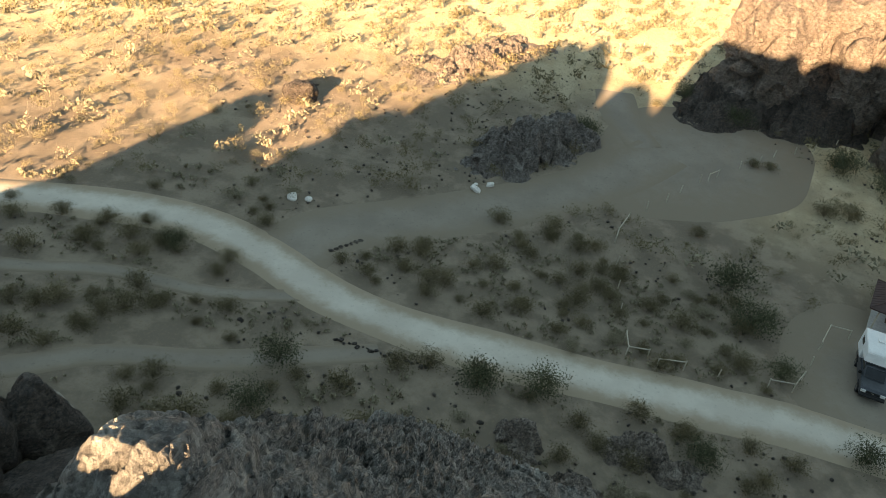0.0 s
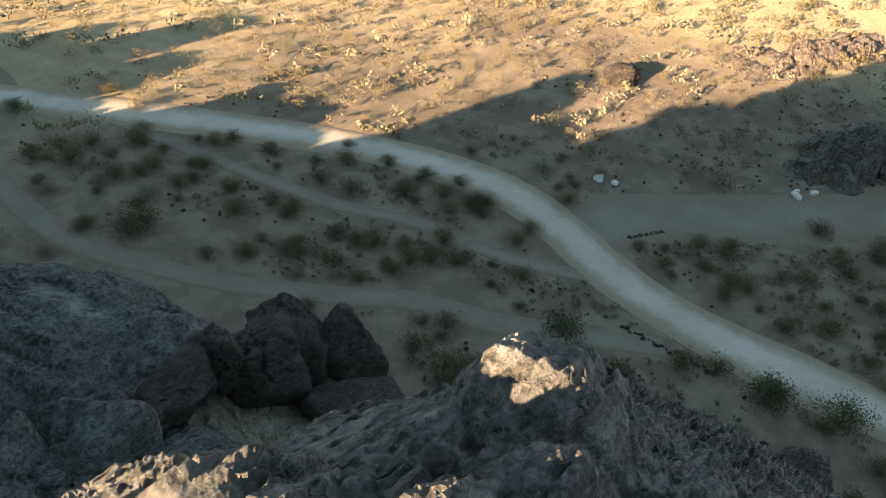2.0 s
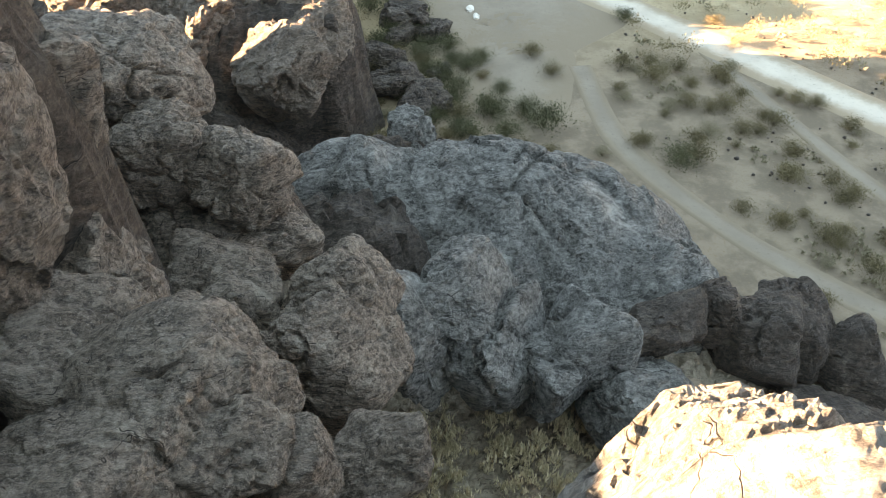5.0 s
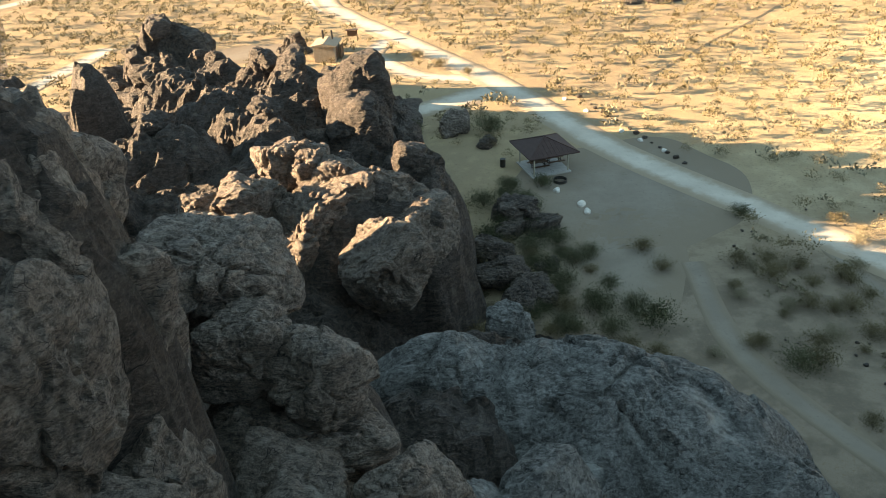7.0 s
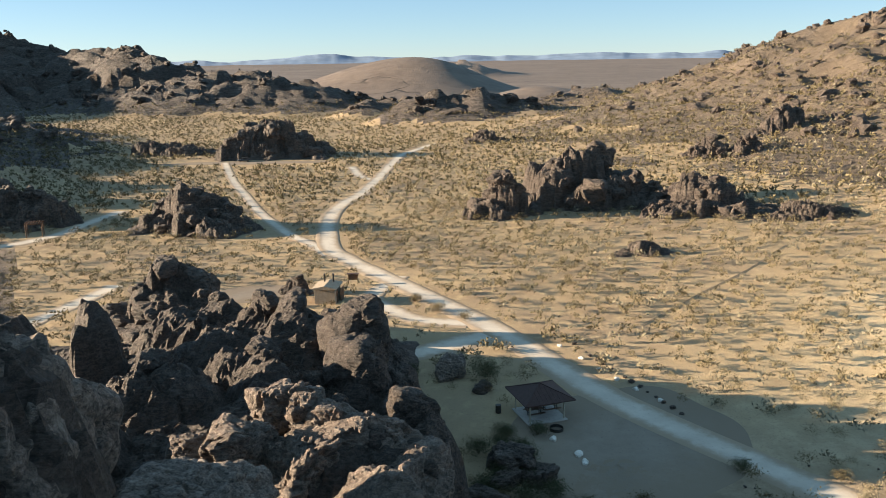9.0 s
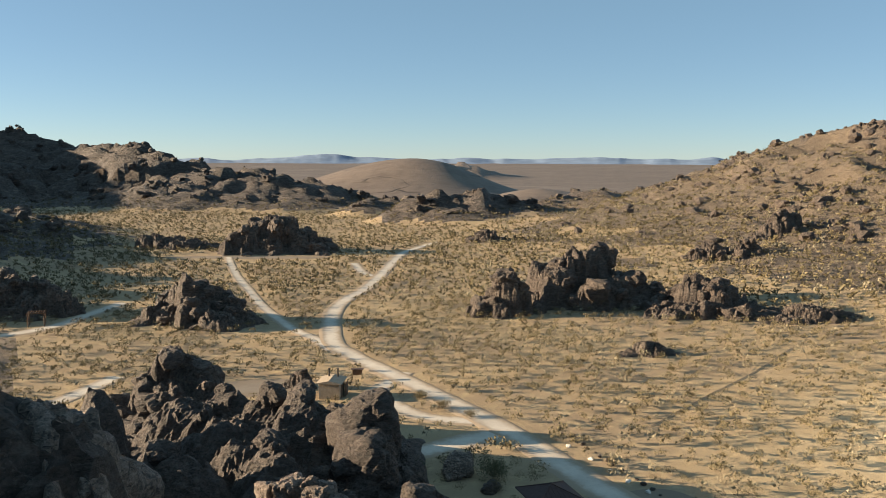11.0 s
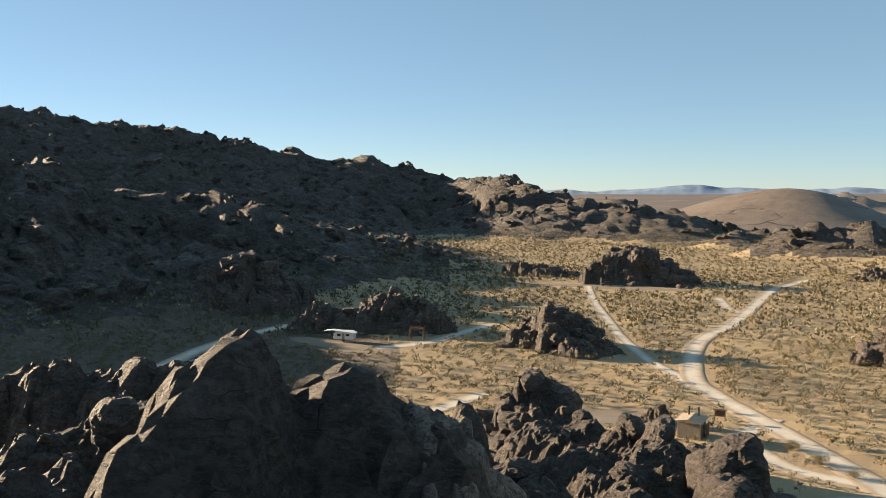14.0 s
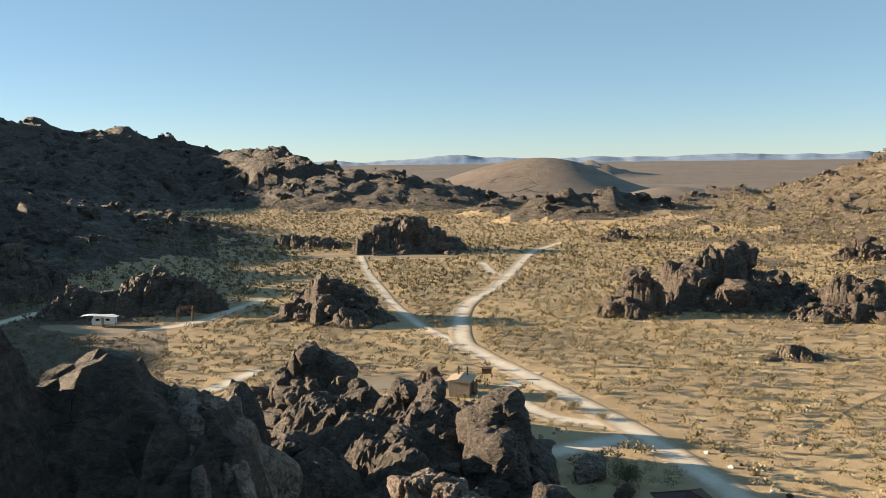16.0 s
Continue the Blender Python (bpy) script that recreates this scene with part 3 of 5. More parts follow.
formation("rock_formation_summit", "tall weathered summit ridge of the rock outcrop", -72, 26, -72, 9, 0.5, mass_height, [
    hump(-15.0, -4.4, 36.85, 2.6, 5.0, 0, 2.6), hump(-15.0, 1.6, 35.3, 2.4, 3.0, 0, 1.4, 2.4, (0, -0.75)), hump(-14, -16, 38, 7, 9), hump(-15, -32, 38.5, 8, 11), hump(-14, -50, 32, 10, 12)], ROCK, 31, 4.0)
def buttress(x, y):
    return (x > -7.0) & (y < 27.5) & (mass_height(x, y) < 9)


RIDGE = [
    hump(-15.8, 16.7, 32.3, 4.6, 4.2, 40, 14, 1.9), hump(-16.4, 14.4, 31.3, 3.0, 2.6, 20, 14), hump(-13.6, 19.4, 31.5, 4.8, 4.8, 24, 11, 2.2), hump(-26.5, 43.8, 23.0, 4.4, 4.2, 0, 9), hump(-28, 35.5, 18.4, 4.0, 3.4, 0, 9), hump(-16.4, 23.4, 27.8, 5.4, 4.8, 32, 13, 2.2), hump(-22, 38.5, 18.8, 4.2, 4.6, 0, 10), hump(-20, 19.6, 29.3, 4, 4, 0, 14), hump(-20, 27.6, 25.2, 4, 4, 0, 14), hump(-16, 9, 29.6, 4.5, 5, 0, 14), hump(-18.5, 31, 22.6, 5.0, 6.0, 20, 12), hump(-11.8, 21.5, 22.0, 3.2, 5.0, 24, 12), hump(-10.4, 15.4, 16.0, 3.6, 4.0, 24, 9),
    hump(-25.7, 90.0, 9.8, 4.6, 4.0, 10, 6), hump(-20.9, 88.0, 10.2, 4.6, 4.2, 10, 6), hump(-16.3, 85.0, 10.7, 4.0, 4.0, 10, 6), hump(-26.0, 84.0, 9.5, 4.0, 4.0, 10, 6), hump(-18.8, 74.0, 10.6, 5.0, 4.4, 10, 6), hump(-5.5, 53.5, 10.5, 7.5, 5.0, 15, 6), hump(-7.5, 26.9, 15.4, 4.9, 4.0, 11, 8, 3), 
    hump(7, 42.8, 4.6, 5.5, 2.8, -10, 5), hump(1.5, 38.5, 7.6, 5.0, 4.0, 0, 6), hump(-1.0, 32.5, 9.2, 5.0, 4.5, 0, 6),
    hump(-9.4, 57.9, 7.2, 8.9, 7.0, 0, 9), hump(-1.4, 59.4, 9.6, 3.7, 6.6, 8, 12), hump(-3.0, 66, 8.0, 4.0, 7.0, 5, 9), hump(-8.8, 72.5, 10.0, 4.2, 6.0, 5, 8), hump(-4.5, 69, 7.5, 3.4, 7.0, 5, 7),
    hump(-16.5, 70, 10.8, 5.4, 4.8, 14, 9), hump(-25, 66, 11.6, 6.6, 5.6, 20, 10), hump(-16.0, 80.5, 11.6, 5.4, 4.2, 12, 7), hump(-35.4, 77, 14.0, 2.8, 3.4, 25, 10), hump(-30, 56, 11.6, 7.0, 6.0, 25, 10),
    hump(-12.5, 62, 10.2, 5.0, 6.4, 20, 9), hump(-21, 54, 9.0, 5.0, 5.0, 0, 9), hump(-38, 31, 20.0, 8.0, 6.5, 40, 12), hump(-46, 24, 22.0, 8.0, 8.0, 40, 14), hump(-33, 38, 17.0, 4.5, 3.5, 40, 10), hump(-58.1, 43.3, 22.6, 4.9, 4.3, 30, 9), hump(-54.0, 43.6, 23.6, 4.4, 4.0, 70, 9), hump(-53.3, 46.5, 22.6, 4.2, 3.8, 20, 9), hump(-48.3, 45.2, 24.0, 4.4, 4.0, 80, 9), hump(-45.4, 46.2, 23.5, 3.9, 3.4, 30, 9), hump(-38.3, 40.6, 23.2, 3.7, 3.3, 75, 9), hump(-45.6, 34.7, 21.7, 4.2, 3.8, 60, 9), hump(-43.9, 37.1, 21.9, 3.9, 3.4, 60, 9), hump(-39.9, 37.1, 22.3, 3.9, 3.4, 25, 9), hump(-35.1, 35.3, 21.7, 3.3, 3.0, 65, 9), hump(-41.6, 30.2, 21.1, 3.9, 3.4, 50, 9), hump(-38.8, 31.4, 21.2, 3.7, 3.3, 30, 9), hump(-23, 79, 10.6, 5.4, 4.6, 0, 6), hump(-30, 88, 9.4, 6.4, 5.0, 0, 6)]
formation("rock_formation_ridge", "long brown rock ridge of boulders and crevices", -66, 12, 6, 104, 0.32, ridge_base, RIDGE, ROCK, 37, 2.8, 0.8, 0.14, lambda x, y: ~buttress(x - 0.6, y + 0.6))
formation("rock_formation_buttress", "sandy gully floor between the rock slabs", -13.5, 32, 6, 47, 0.14, ridge_base, RIDGE, SOIL, 37, 2.4, 0.8, 0.14, buttress, 0.5)
formation("rock_formation_dome", "rounded grey rock dome with pale lichen streaks", -8, 26, 20, 50, 0.16, lambda x, y: 0 * x - 2.0, [
    hump(8.4, 33.4, 9.2, 11.8, 7.8, -16, 7.6, 2.1, (-0.06, 0.08)), hump(10.6, 28.4, 7.4, 4.8, 4.4, -25, 5.5, 2.0), hump(15.0, 28.8, 7.4, 3.6, 4.0, -25, 6, 2.0), hump(6.6, 29.8, 8.0, 3.2, 3.4, -25, 5), hump(-1.0, 36.5, 9.2, 6.0, 4.8, 0, 6)], ROCK_GREY, 43, 6.5, 0.6, 0.4, None, 0.42)


def ledge_height(x, y):
    """The summit ledge: a cracked plateau that falls away to the east and drops off on its north and south sides, with a few knobs on it."""
    rim = np.interp(x, (-9, -4, -1.6, -0.7, 0, 0.5, 1.0, 1.6, 2.1, 2.8, 3.2, 5.5, 9, 13), (1.6, 0.9, 0.8, 1.05, 1.4, 1.4, 0.85, 0.75, 0.75, 0.7, 0.6, 1.2, 1.3, 0.7))
    south = np.interp(x, (-2, 2, 4, 13), (-9, -6, -2.6, -2.2))
    top = np.interp(x, (-9, -4, -2, -1, -0.5, 0, 0.5, 1, 1.6, 2.5, 3, 3.5, 6.3, 11.3, 13), (31.0, 31.9, 32.1, 32.2, 32.5, 32.85, 32.85, 32.72, 32.68, 32.5, 32.3, 31.95, 29.5, 25.0, 23.4))
    top = top + np.clip(-0.1 - y, 0, 3) * np.interp(x, (-3, -1, 0, 2, 3, 6), (0.3, 0.35, 0.22, 0.15, -0.1, -0.1))
    # the block with its flat western face
    face = np.minimum(33.1 + 0.83 * (x - 0.1) - 0.25 * (y - 1.17), 33.34 - 0.42 * (x - 0.12) - 0.3 * np.clip(y - 0.9, 0, 9))
    face = np.minimum(face, 33.22 - 1.25 * np.clip(y - 1.1, 0, 9) - 3.0 * np.clip(y - 1.55, 0, 9) - 1.4 * np.clip(0.3 - y, 0, 9))
    face = np.where((x > -1.0) & (x < 1.1), face, 0)
    top = np.maximum(top, face)
    # knobs that stand up into the light
    for cx, cy, cz, rx, ry, west in ((2.52, 0.36, 33.0, 0.66, 0.46, 0.7), (1.62, 0.5, 32.86, 0.16, 0.16, 0.7), (1.4, -0.32, 33.36, 0.62, 0.26, 0.4), (0.42, 0.62, 33.24, 0.26, 0.12, 0.6), (-0.42, 0.1, 33.58, 0.5, 0.36, 0.3), (0.22, 0.08, 33.5, 0.4, 0.28, 0.35), (0.8, -0.2, 33.54, 0.5, 0.3, 0.4), (-0.1, -0.6, 33.75, 0.9, 0.45, 0.25)):
        u, w = (x - cx) / rx, (y - cy) / ry
        r = (np.abs(u) ** 2.4 + np.abs(w) ** 2.4) ** (1 / 2.4)
        top = np.maximum(top, np.where(r < 1.6, cz + west * np.minimum(x - cx, 0) - 0.3 * np.maximum(x - cx, 0) - 0.5 * np.clip(r - 0.55, 0, 9) ** 1.5, 0))
    out = np.maximum.reduce([y - rim, south - y, (x - 13.2) * 1.0, -9 - x])
    soft = 0.5 * (out + np.sqrt(out * out + 0.03))
    return top - 1.0 * soft - 3.5 * np.clip(soft - np.interp(x, (1, 3), (0.9, 1.9)), 0, 99)


X, Y = np.meshgrid(np.concatenate([np.arange(-10, -2.4, 0.1), np.arange(-2.4, 3.8, 0.028), np.arange(3.8, 17.5, 0.08)]), np.concatenate([np.arange(-11, -1.5, 0.12), np.arange(-1.5, 2.2, 0.028), np.arange(2.2, 6.5, 0.08)]))
h = ledge_height(X, Y)
p = np.stack([X * 0.45 + 0.35 * h, Y, 0.6 * h], -1).reshape(-1, 3)
bend = np.stack([fbm(p, 3, 61), fbm(p, 3, 62), fbm(p, 3, 63)], 1)
f1, f2, who, pl1 = cells(p * 0.95 + 0.3 * bend, 60)
e1, e2, wh2, pl2 = cells(p * np.array((2.2, 3.6, 2.6)) + 0.4 * bend, 67)
leafed = ridged(np.stack([p[:, 0] * 0.8 + 0.5 * bend[:, 1], p[:, 1] * 3.4 + 0.8 * bend[:, 0], p[:, 2] * 3.0], 1), 6, 64)
pits = fbm(p * 7.0, 5, 66, 0.62)
g1, g2, wh3, pl3 = cells(np.stack([p[:, 0] * 2.0 + 0.3 * bend[:, 2], p[:, 1] * 8.0 + 0.9 * bend[:, 0], p[:, 2] * 6.0 + 0.6 * bend[:, 1]], 1), 71)
grain = 0.03 * (who - 0.5) + 0.05 * pl1 + 0.05 * pl2 + 0.03 * (wh2 - 0.5) + 0.035 * (wh3 - 0.5) + 0.03 * pl3 - 0.07 * np.exp(-(((f2 - f1) / 0.025) ** 2)) - 0.03 * np.exp(-(((e2 - e1) / 0.04) ** 2)) + 0.03 * leafed + 0.05 * pits
flat = 1 - 0.85 * np.exp(-(np.abs((X + 0.28) / 0.62) ** 6) - np.abs((Y - 0.88) / 0.66) ** 6) - 0.35 * np.exp(-(((X - 2.5) / 0.5) ** 4) - ((Y - 0.4) / 0.5) ** 4)
Z = np.maximum(h + grain.reshape(X.shape) * flat * np.interp(X, (3, 6), (1.0, 2.6)), 2.0)
v, f = grid_mesh(X, Y, Z)
tagged(new("summit_ledge", mesh_of("summit_ledge", v, f, ROCK_NEAR)), "rugged grey summit ledge of foliated cracked rock", "rock", kind="structure")

# slabs of the buttress above the gully
for x, y, z, rx, ry, rz, yaw, tilt, level in (
        (-2.5, 19.2, 13.3, 3.3, 3.0, 3.3, -20, -24, 6), (-5.4, 20.8, 13.7, 1.4, 2.2, 2.0, -10, -18, 5), (-1.3, 21.6, 13.9, 1.2, 2.0, 2.2, -30, -26, 5), (-6.4, 21.8, 13.9, 2.1, 2.4, 1.6, 0, 8, 5),
        (-7.4, 12.8, 18.8, 3.7, 3.4, 2.3, -12, -20, 6), (-9.3, 14.3, 19.3, 2.4, 2.6, 1.1, -8, 8, 5), (-8.5, 10.4, 19.7, 2.3, 2.2, 1.2, 10, -10, 6), (-3.7, 11.4, 17.3, 1.4, 1.4, 1.2, -16, -12, 5),
        (-1.5, 12.8, 15.4, 2.0, 1.8, 1.2, -20, -20, 5), (-5.2, 11.5, 18.6, 1.7, 1.8, 1.4, -10, -14, 5)):
    rock("brown cracked slab above the gully", (x, y, z), (rx, ry, rz), yaw, level, ROCK_MIX, crack=0.1, rough=0.08, block=0.05, sharp=18, facets=12, tilt=tilt, grain=1.4)
for x, y, z, rx, ry, rz, yaw, tilt, level in (
        (3.3, 24.3, 8.8, 2.0, 3.3, 3.0, -26, -26, 5), (1.2, 22.9, 9.1, 1.4, 3.0, 2.8, -26, -26, 5), (5.4, 23.2, 7.3, 1.7, 3.0, 2.2, -26, -22, 5), (7.3, 22.3, 6.6, 2.0, 2.7, 2.1, -20, -20, 5),
        (9.7, 23.3, 6.7, 2.3, 3.0, 2.4, -16, -10, 5), (11.3, 20.0, 5.7, 3.3, 3.3, 2.1, -14, 6, 5), (13.4, 24.5, 6.5, 2.2, 1.8, 1.5, -10, -10, 5), (19.3, 25.1, 3.8, 2.8, 2.6, 3.0, -30, -26, 5),
        (22.5, 25.7, 2.9, 1.7, 2.4, 3.5, -34, -30, 5), (25.1, 24.5, 1.3, 2.3, 2.2, 3.0, -38, -30, 5), (17.1, 26.0, 5.2, 1.5, 1.6, 2.0, -30, -24, 5), (21.9, 20.5, 2.4, 3.1, 2.0, 1.0, -30, 6, 5)):
    rock("dusty brown slab beside the gully" if x > 12 else "dusty grey slab beside the gully", (x, y, z), (rx, ry, rz), yaw, level, ROCK if x > 12 else ROCK_GREY, crack=0.1, rough=0.08, block=0.05, sharp=18, facets=12, tilt=tilt, grain=1.4)
# blocks that stand out of the steep face
for x, y, z, rx, ry, rz, yaw in ((-11.7, 19.8, 26.4, 2.2, 2.6, 3.8, 10), (-11.0, 20.6, 22.2, 2.5, 2.8, 3.8, 40), (-10.3, 19.0, 18.0, 2.6, 2.6, 3.8, 70), (-11.9, 23.4, 19.6, 2.5, 2.4, 4.2, 20), (-11.2, 17.0, 23.0, 2.4, 2.4, 4.6, 55), (-12.6, 21.8, 26.0, 2.2, 2.4, 3.4, 80)):
    rock("brown cracked block of the steep rock face", (x, y, z), (rx, ry, rz), yaw, 5, ROCK_MIX, crack=0.12, rough=0.12, block=0.09, sharp=10, facets=10)
# boulders that lie on the ridge
rock("rounded brown boulder on the ridge", (-9.1, 27.0, 16.6), (2.4, 2.0, 2.6), 14, 6, ROCK_MIX, sharp=7, crack=0.1, rough=0.14, block=0.05)
rock("rounded brown boulder on the ridge", (-5.6, 26.4, 16.0), (2.6, 2.1, 2.4), 7, 6, ROCK_MIX, sharp=7, crack=0.1, rough=0.14, block=0.05)
rock("flat-topped brown boulder with a sunlit edge", (-10.8, 30.2, 18.2), (4.2, 3.0, 2.5), 16, 6, ROCK_MIX, sharp=7, crack=0.1, rough=0.14, block=0.05)
rock("big brown boulder split by a crack", (-7.4, 26.0, 12.4), (4.9, 3.8, 3.4), 11, 6, ROCK_MIX, crack=0.1, sharp=7)
rock("small rounded boulder beside the dome", (3.6, 43.8, 5.4), (1.9, 1.6, 1.6), 0, 5, ROCK_GREY, sharp=8, rough=0.14, block=0.1)
# tan instead of the ridge's brown puts sunlight into the colour of this group
rock("sunlit tan boulder with cracked faces", (-10.6, 53.0, 7.8), (3.7, 3.2, 3.6), 38, 6, ROCK_TAN, tilt=-20, sharp=16, rough=0.08, block=0.1, crack=0.1, facets=9)
rock("dark shoulder of the sunlit tan boulder", (-6.3, 55.0, 8.4), (4.6, 3.8, 3.7), 20, 6, ROCK_TAN, tilt=-14, sharp=16, rough=0.08, block=0.1, crack=0.1, facets=9)
rock("rounded sunlit tan boulder on the ridge", (-14.9, 53.0, 10.4), (2.7, 2.2, 2.3), 24, 6, ROCK_TAN, tilt=-24, sharp=16, rough=0.08, block=0.1, crack=0.1, facets=9)
rock("small rounded sunlit tan boulder", (-18.7, 54.0, 9.5), (1.6, 1.5, 1.5), 19, 5, ROCK_TAN, tilt=-10, sharp=16, rough=0.08, block=0.1, crack=0.1, facets=9)
rock("knob of sunlit tan rock", (-13.1, 58.0, 11.1), (2.0, 1.9, 2.2), 16, 5, ROCK_TAN, tilt=-18, sharp=16, rough=0.08, block=0.1, crack=0.1, facets=9)
rock("knob of sunlit tan rock", (-10.6, 57.5, 11.0), (1.9, 1.8, 2.6), 40, 5, ROCK_TAN, tilt=-10, sharp=16, rough=0.08, block=0.1, crack=0.1, facets=9)
rock("tan rock between the knobs", (-8.4, 56.5, 10.2), (2.4, 2.0, 2.6), 10, 5, ROCK_TAN, tilt=-10, sharp=16, rough=0.08, block=0.1, crack=0.1, facets=9)
rock("rounded boulder with a sunlit cheek", (-4.7, 47.0, 8.4), (3.0, 2.8, 3.2), 30, 6, ROCK_TAN, tilt=-10, sharp=16, rough=0.08, block=0.1, crack=0.1, facets=9)
rock("dark rounded block on the ridge flank", (-2.6, 52.0, 7.5), (2.8, 3.0, 3.4), 10, 5, ROCK_TAN, tilt=10, sharp=16, rough=0.08, block=0.1, crack=0.1, facets=9)
rock("rounded pinnacle boulder on the ridge", (-9.0, 77.6, 10.2), (4.1, 3.6, 4.4), 7, 5, sharp=7)
rock("brown boulder under the pinnacle", (-8.6, 72.0, 8.8), (3.6, 3.3, 3.2), 7, 5)

rr = random.Random(77)
for i in range(95):
    x, y = rr.uniform(-44, 1), rr.uniform(50, 98)
    if i > 70:
        x, y = rr.uniform(-44, -24), rr.uniform(20, 40)
    z = top_of("rock_formation_ridge", x, y)
    if z > 2.5:
        r = rr.uniform(0.7, 1.0) ** 2 * rr.uniform(0.9, 2.3)
        rock("rounded dark boulder lodged on the ridge", (x, y, z + 0.15 * r), (r * rr.uniform(1, 1.4), r, r * rr.uniform(0.8, 1.3)), rr.uniform(0, 180), 4, ROCK, sharp=6, rough=0.14, block=0.08, tilt=rr.uniform(-20, 20))

# ---- outcrops on the plain ----
KEEP = []


def outcrop(label, x, y, length, depth, height, yaw, seed, n=40, mat=None, level=4, peak=0.0, tail=2.0, bulk=1.0):
    """A jumbled outcrop: upright ribs and blocks under a humped outline, as one rock."""
    rng = random.Random(seed)
    KEEP.append((x, y, length / 2, depth / 2, radians(yaw)))
    step = max(0.12, min(1.2, length / 110))
    reach = bulk * (length * depth) ** 0.5 * 0.78 / (3.0 + n * 0.045) * 1.25 * 1.5 + 0.12 * (length * depth) ** 0.5
    X, Y = np.meshgrid(np.arange(-0.44 * length - reach, 0.44 * length + reach, step), np.arange(-0.4 * depth - reach, 0.4 * depth + reach, step))
    q = np.stack([X, Y, 0 * X + seed], -1).reshape(-1, 3)
    wob = (length * depth) ** 0.5
    WX = X + 0.07 * wob * fbm(q / (0.16 * wob), 3, seed).reshape(X.shape)
    WY = Y + 0.07 * wob * fbm(q / (0.16 * wob), 3, seed + 4).reshape(X.shape)
    h = 0.42 * height * (1 - (np.abs(2 * WX / length) ** 2 + np.abs(2 * WY / depth) ** 2)) - 0.2
    h = np.maximum(h, -0.5)
    for i in range(n):
        u, w = rng.uniform(-1, 1), rng.uniform(-1, 1)
        rise = max(0.1, 1 - abs((u - peak) / (1 + abs(peak))) ** tail * 0.85) * (1 - 0.55 * w * w)
        top = rise * height * rng.uniform(0.25, 0.95)
        if i < 6:
            u, w = peak + (i - 2.5) * 0.13, rng.uniform(-0.25, 0.25)
            top = height * (1 - 0.1 * abs(i - 2.5)) * rng.uniform(0.82, 1.04)
        r = bulk * wob * 0.78 / (3.0 + n * 0.045) * rng.uniform(0.55, 1.25)
        c, s = math.cos(i * 2.4), math.sin(i * 2.4)
        dx, dy = WX - u * length / 2 * 0.88, WY - w * depth / 2 * 0.8
        e = (np.abs((dx * c + dy * s) / r) ** 2.6 + np.abs((dy * c - dx * s) / (r * rng.uniform(0.65, 1.1))) ** 2.6) ** (1 / 2.6)
        z = top - min(top * 0.75, r * 1.6) * (1 - np.sqrt(np.clip(1 - e * e, 0, 1))) - 1.35 * np.clip(e - 0.97, 0, 9) * top
        h = np.maximum(h, np.where(e < 1.8, z, -0.5))
    rough = crag_relief(X, Y, h, 0.16 * wob, seed, 1.1) * np.clip(h / (0.2 * height), 0, 1)
    m = pose(x, y, 0, 0, 0, yaw)
    c, s = math.cos(radians(yaw)), math.sin(radians(yaw))
    GX, GY = x + X * c - Y * s, y + X * s + Y * c
    keep = (h > -0.3)
    pts, fcs = grid_mesh(GX, GY, ground_height(GX, GY) + h + rough)
    fcs = fcs[keep.reshape(-1)[fcs].any(1)]
    ob = tagged(new("rock_outcrop", mesh_of("rock_outcrop", pts, fcs, mat or ROCK_DARK)), label, "rock outcrop", "rock outcrops on the plain")
    spread = int(min(46, 10 + 0.07 * length * depth)) if length > 9 else 5
    for i in range(spread):
        a, k = rng.uniform(0, math.tau), rng.uniform(0.0, 0.98) ** 0.6
        lx, ly = math.cos(a) * length / 2 * k, math.sin(a) * depth / 2 * k
        row, col = int((ly - Y[0, 0]) / step), int((lx - X[0, 0]) / step)
        up = float(max(0.0, h[row, col] + rough[row, col])) if 0 <= row < h.shape[0] and 0 <= col < h.shape[1] else 0.0
        c = m @ Vector((lx, ly, 0))
        r = height * rng.uniform(0.07, 0.16)
        g = float(ground_height(np.array([c.x]), np.array([c.y]))[0])
        big = boulder_points((c.x, c.y, g + max(r * 0.4, up - 0.5 * r)), (r * rng.uniform(1.0, 1.7), r * rng.uniform(0.8, 1.2), r * rng.uniform(0.8, 1.3)), rng.uniform(0, 180), 3, 0.16, 0.06, 0.14, seed + 60 + i, 8, 14, tilt=rng.uniform(-25, 25))
        child = new("boulder", mesh_of("boulder", *big, mat or ROCK_DARK))
        child.parent = ob
    return ob


outcrop("dark craggy outcrop between two dirt roads", -56, 181, 26, 15, 10.5, -22, 101, 60, peak=-0.25)
outcrop("tall pale-ribbed outcrop on the far plain", -65, 316, 42, 22, 14.5, 0, 102, 60, peak=-0.1, tail=3)
outcrop("upright dark slab outcrop", 12, 189, 13, 8, 10.5, 10, 103, 16, peak=0.3, tail=1.4, bulk=1.1)
outcrop("jagged brown outcrop at the hill foot", 37, 201, 40, 20, 15.5, -6, 104, 80, peak=-0.25, tail=1.3)
outcrop("low broken rock tail of the outcrop", 60, 186, 26, 14, 9.0, -12, 105, 50, peak=-0.2, tail=1.3)
outcrop("low rubble at the end of the outcrop", 79, 178, 22, 10, 4.0, -8, 131, 40, peak=0.0, tail=1.2)
outcrop("dark rocks low on the hillside", 84, 260, 17, 8, 6.0, -8, 132, 26)
outcrop("dark rocks low on the hillside", 94, 256, 11, 7, 6.5, 10, 133, 20)
outcrop("dark knob of rock on the hillside", 113, 281, 17, 9, 7.5, 5, 134, 20, peak=0.3)
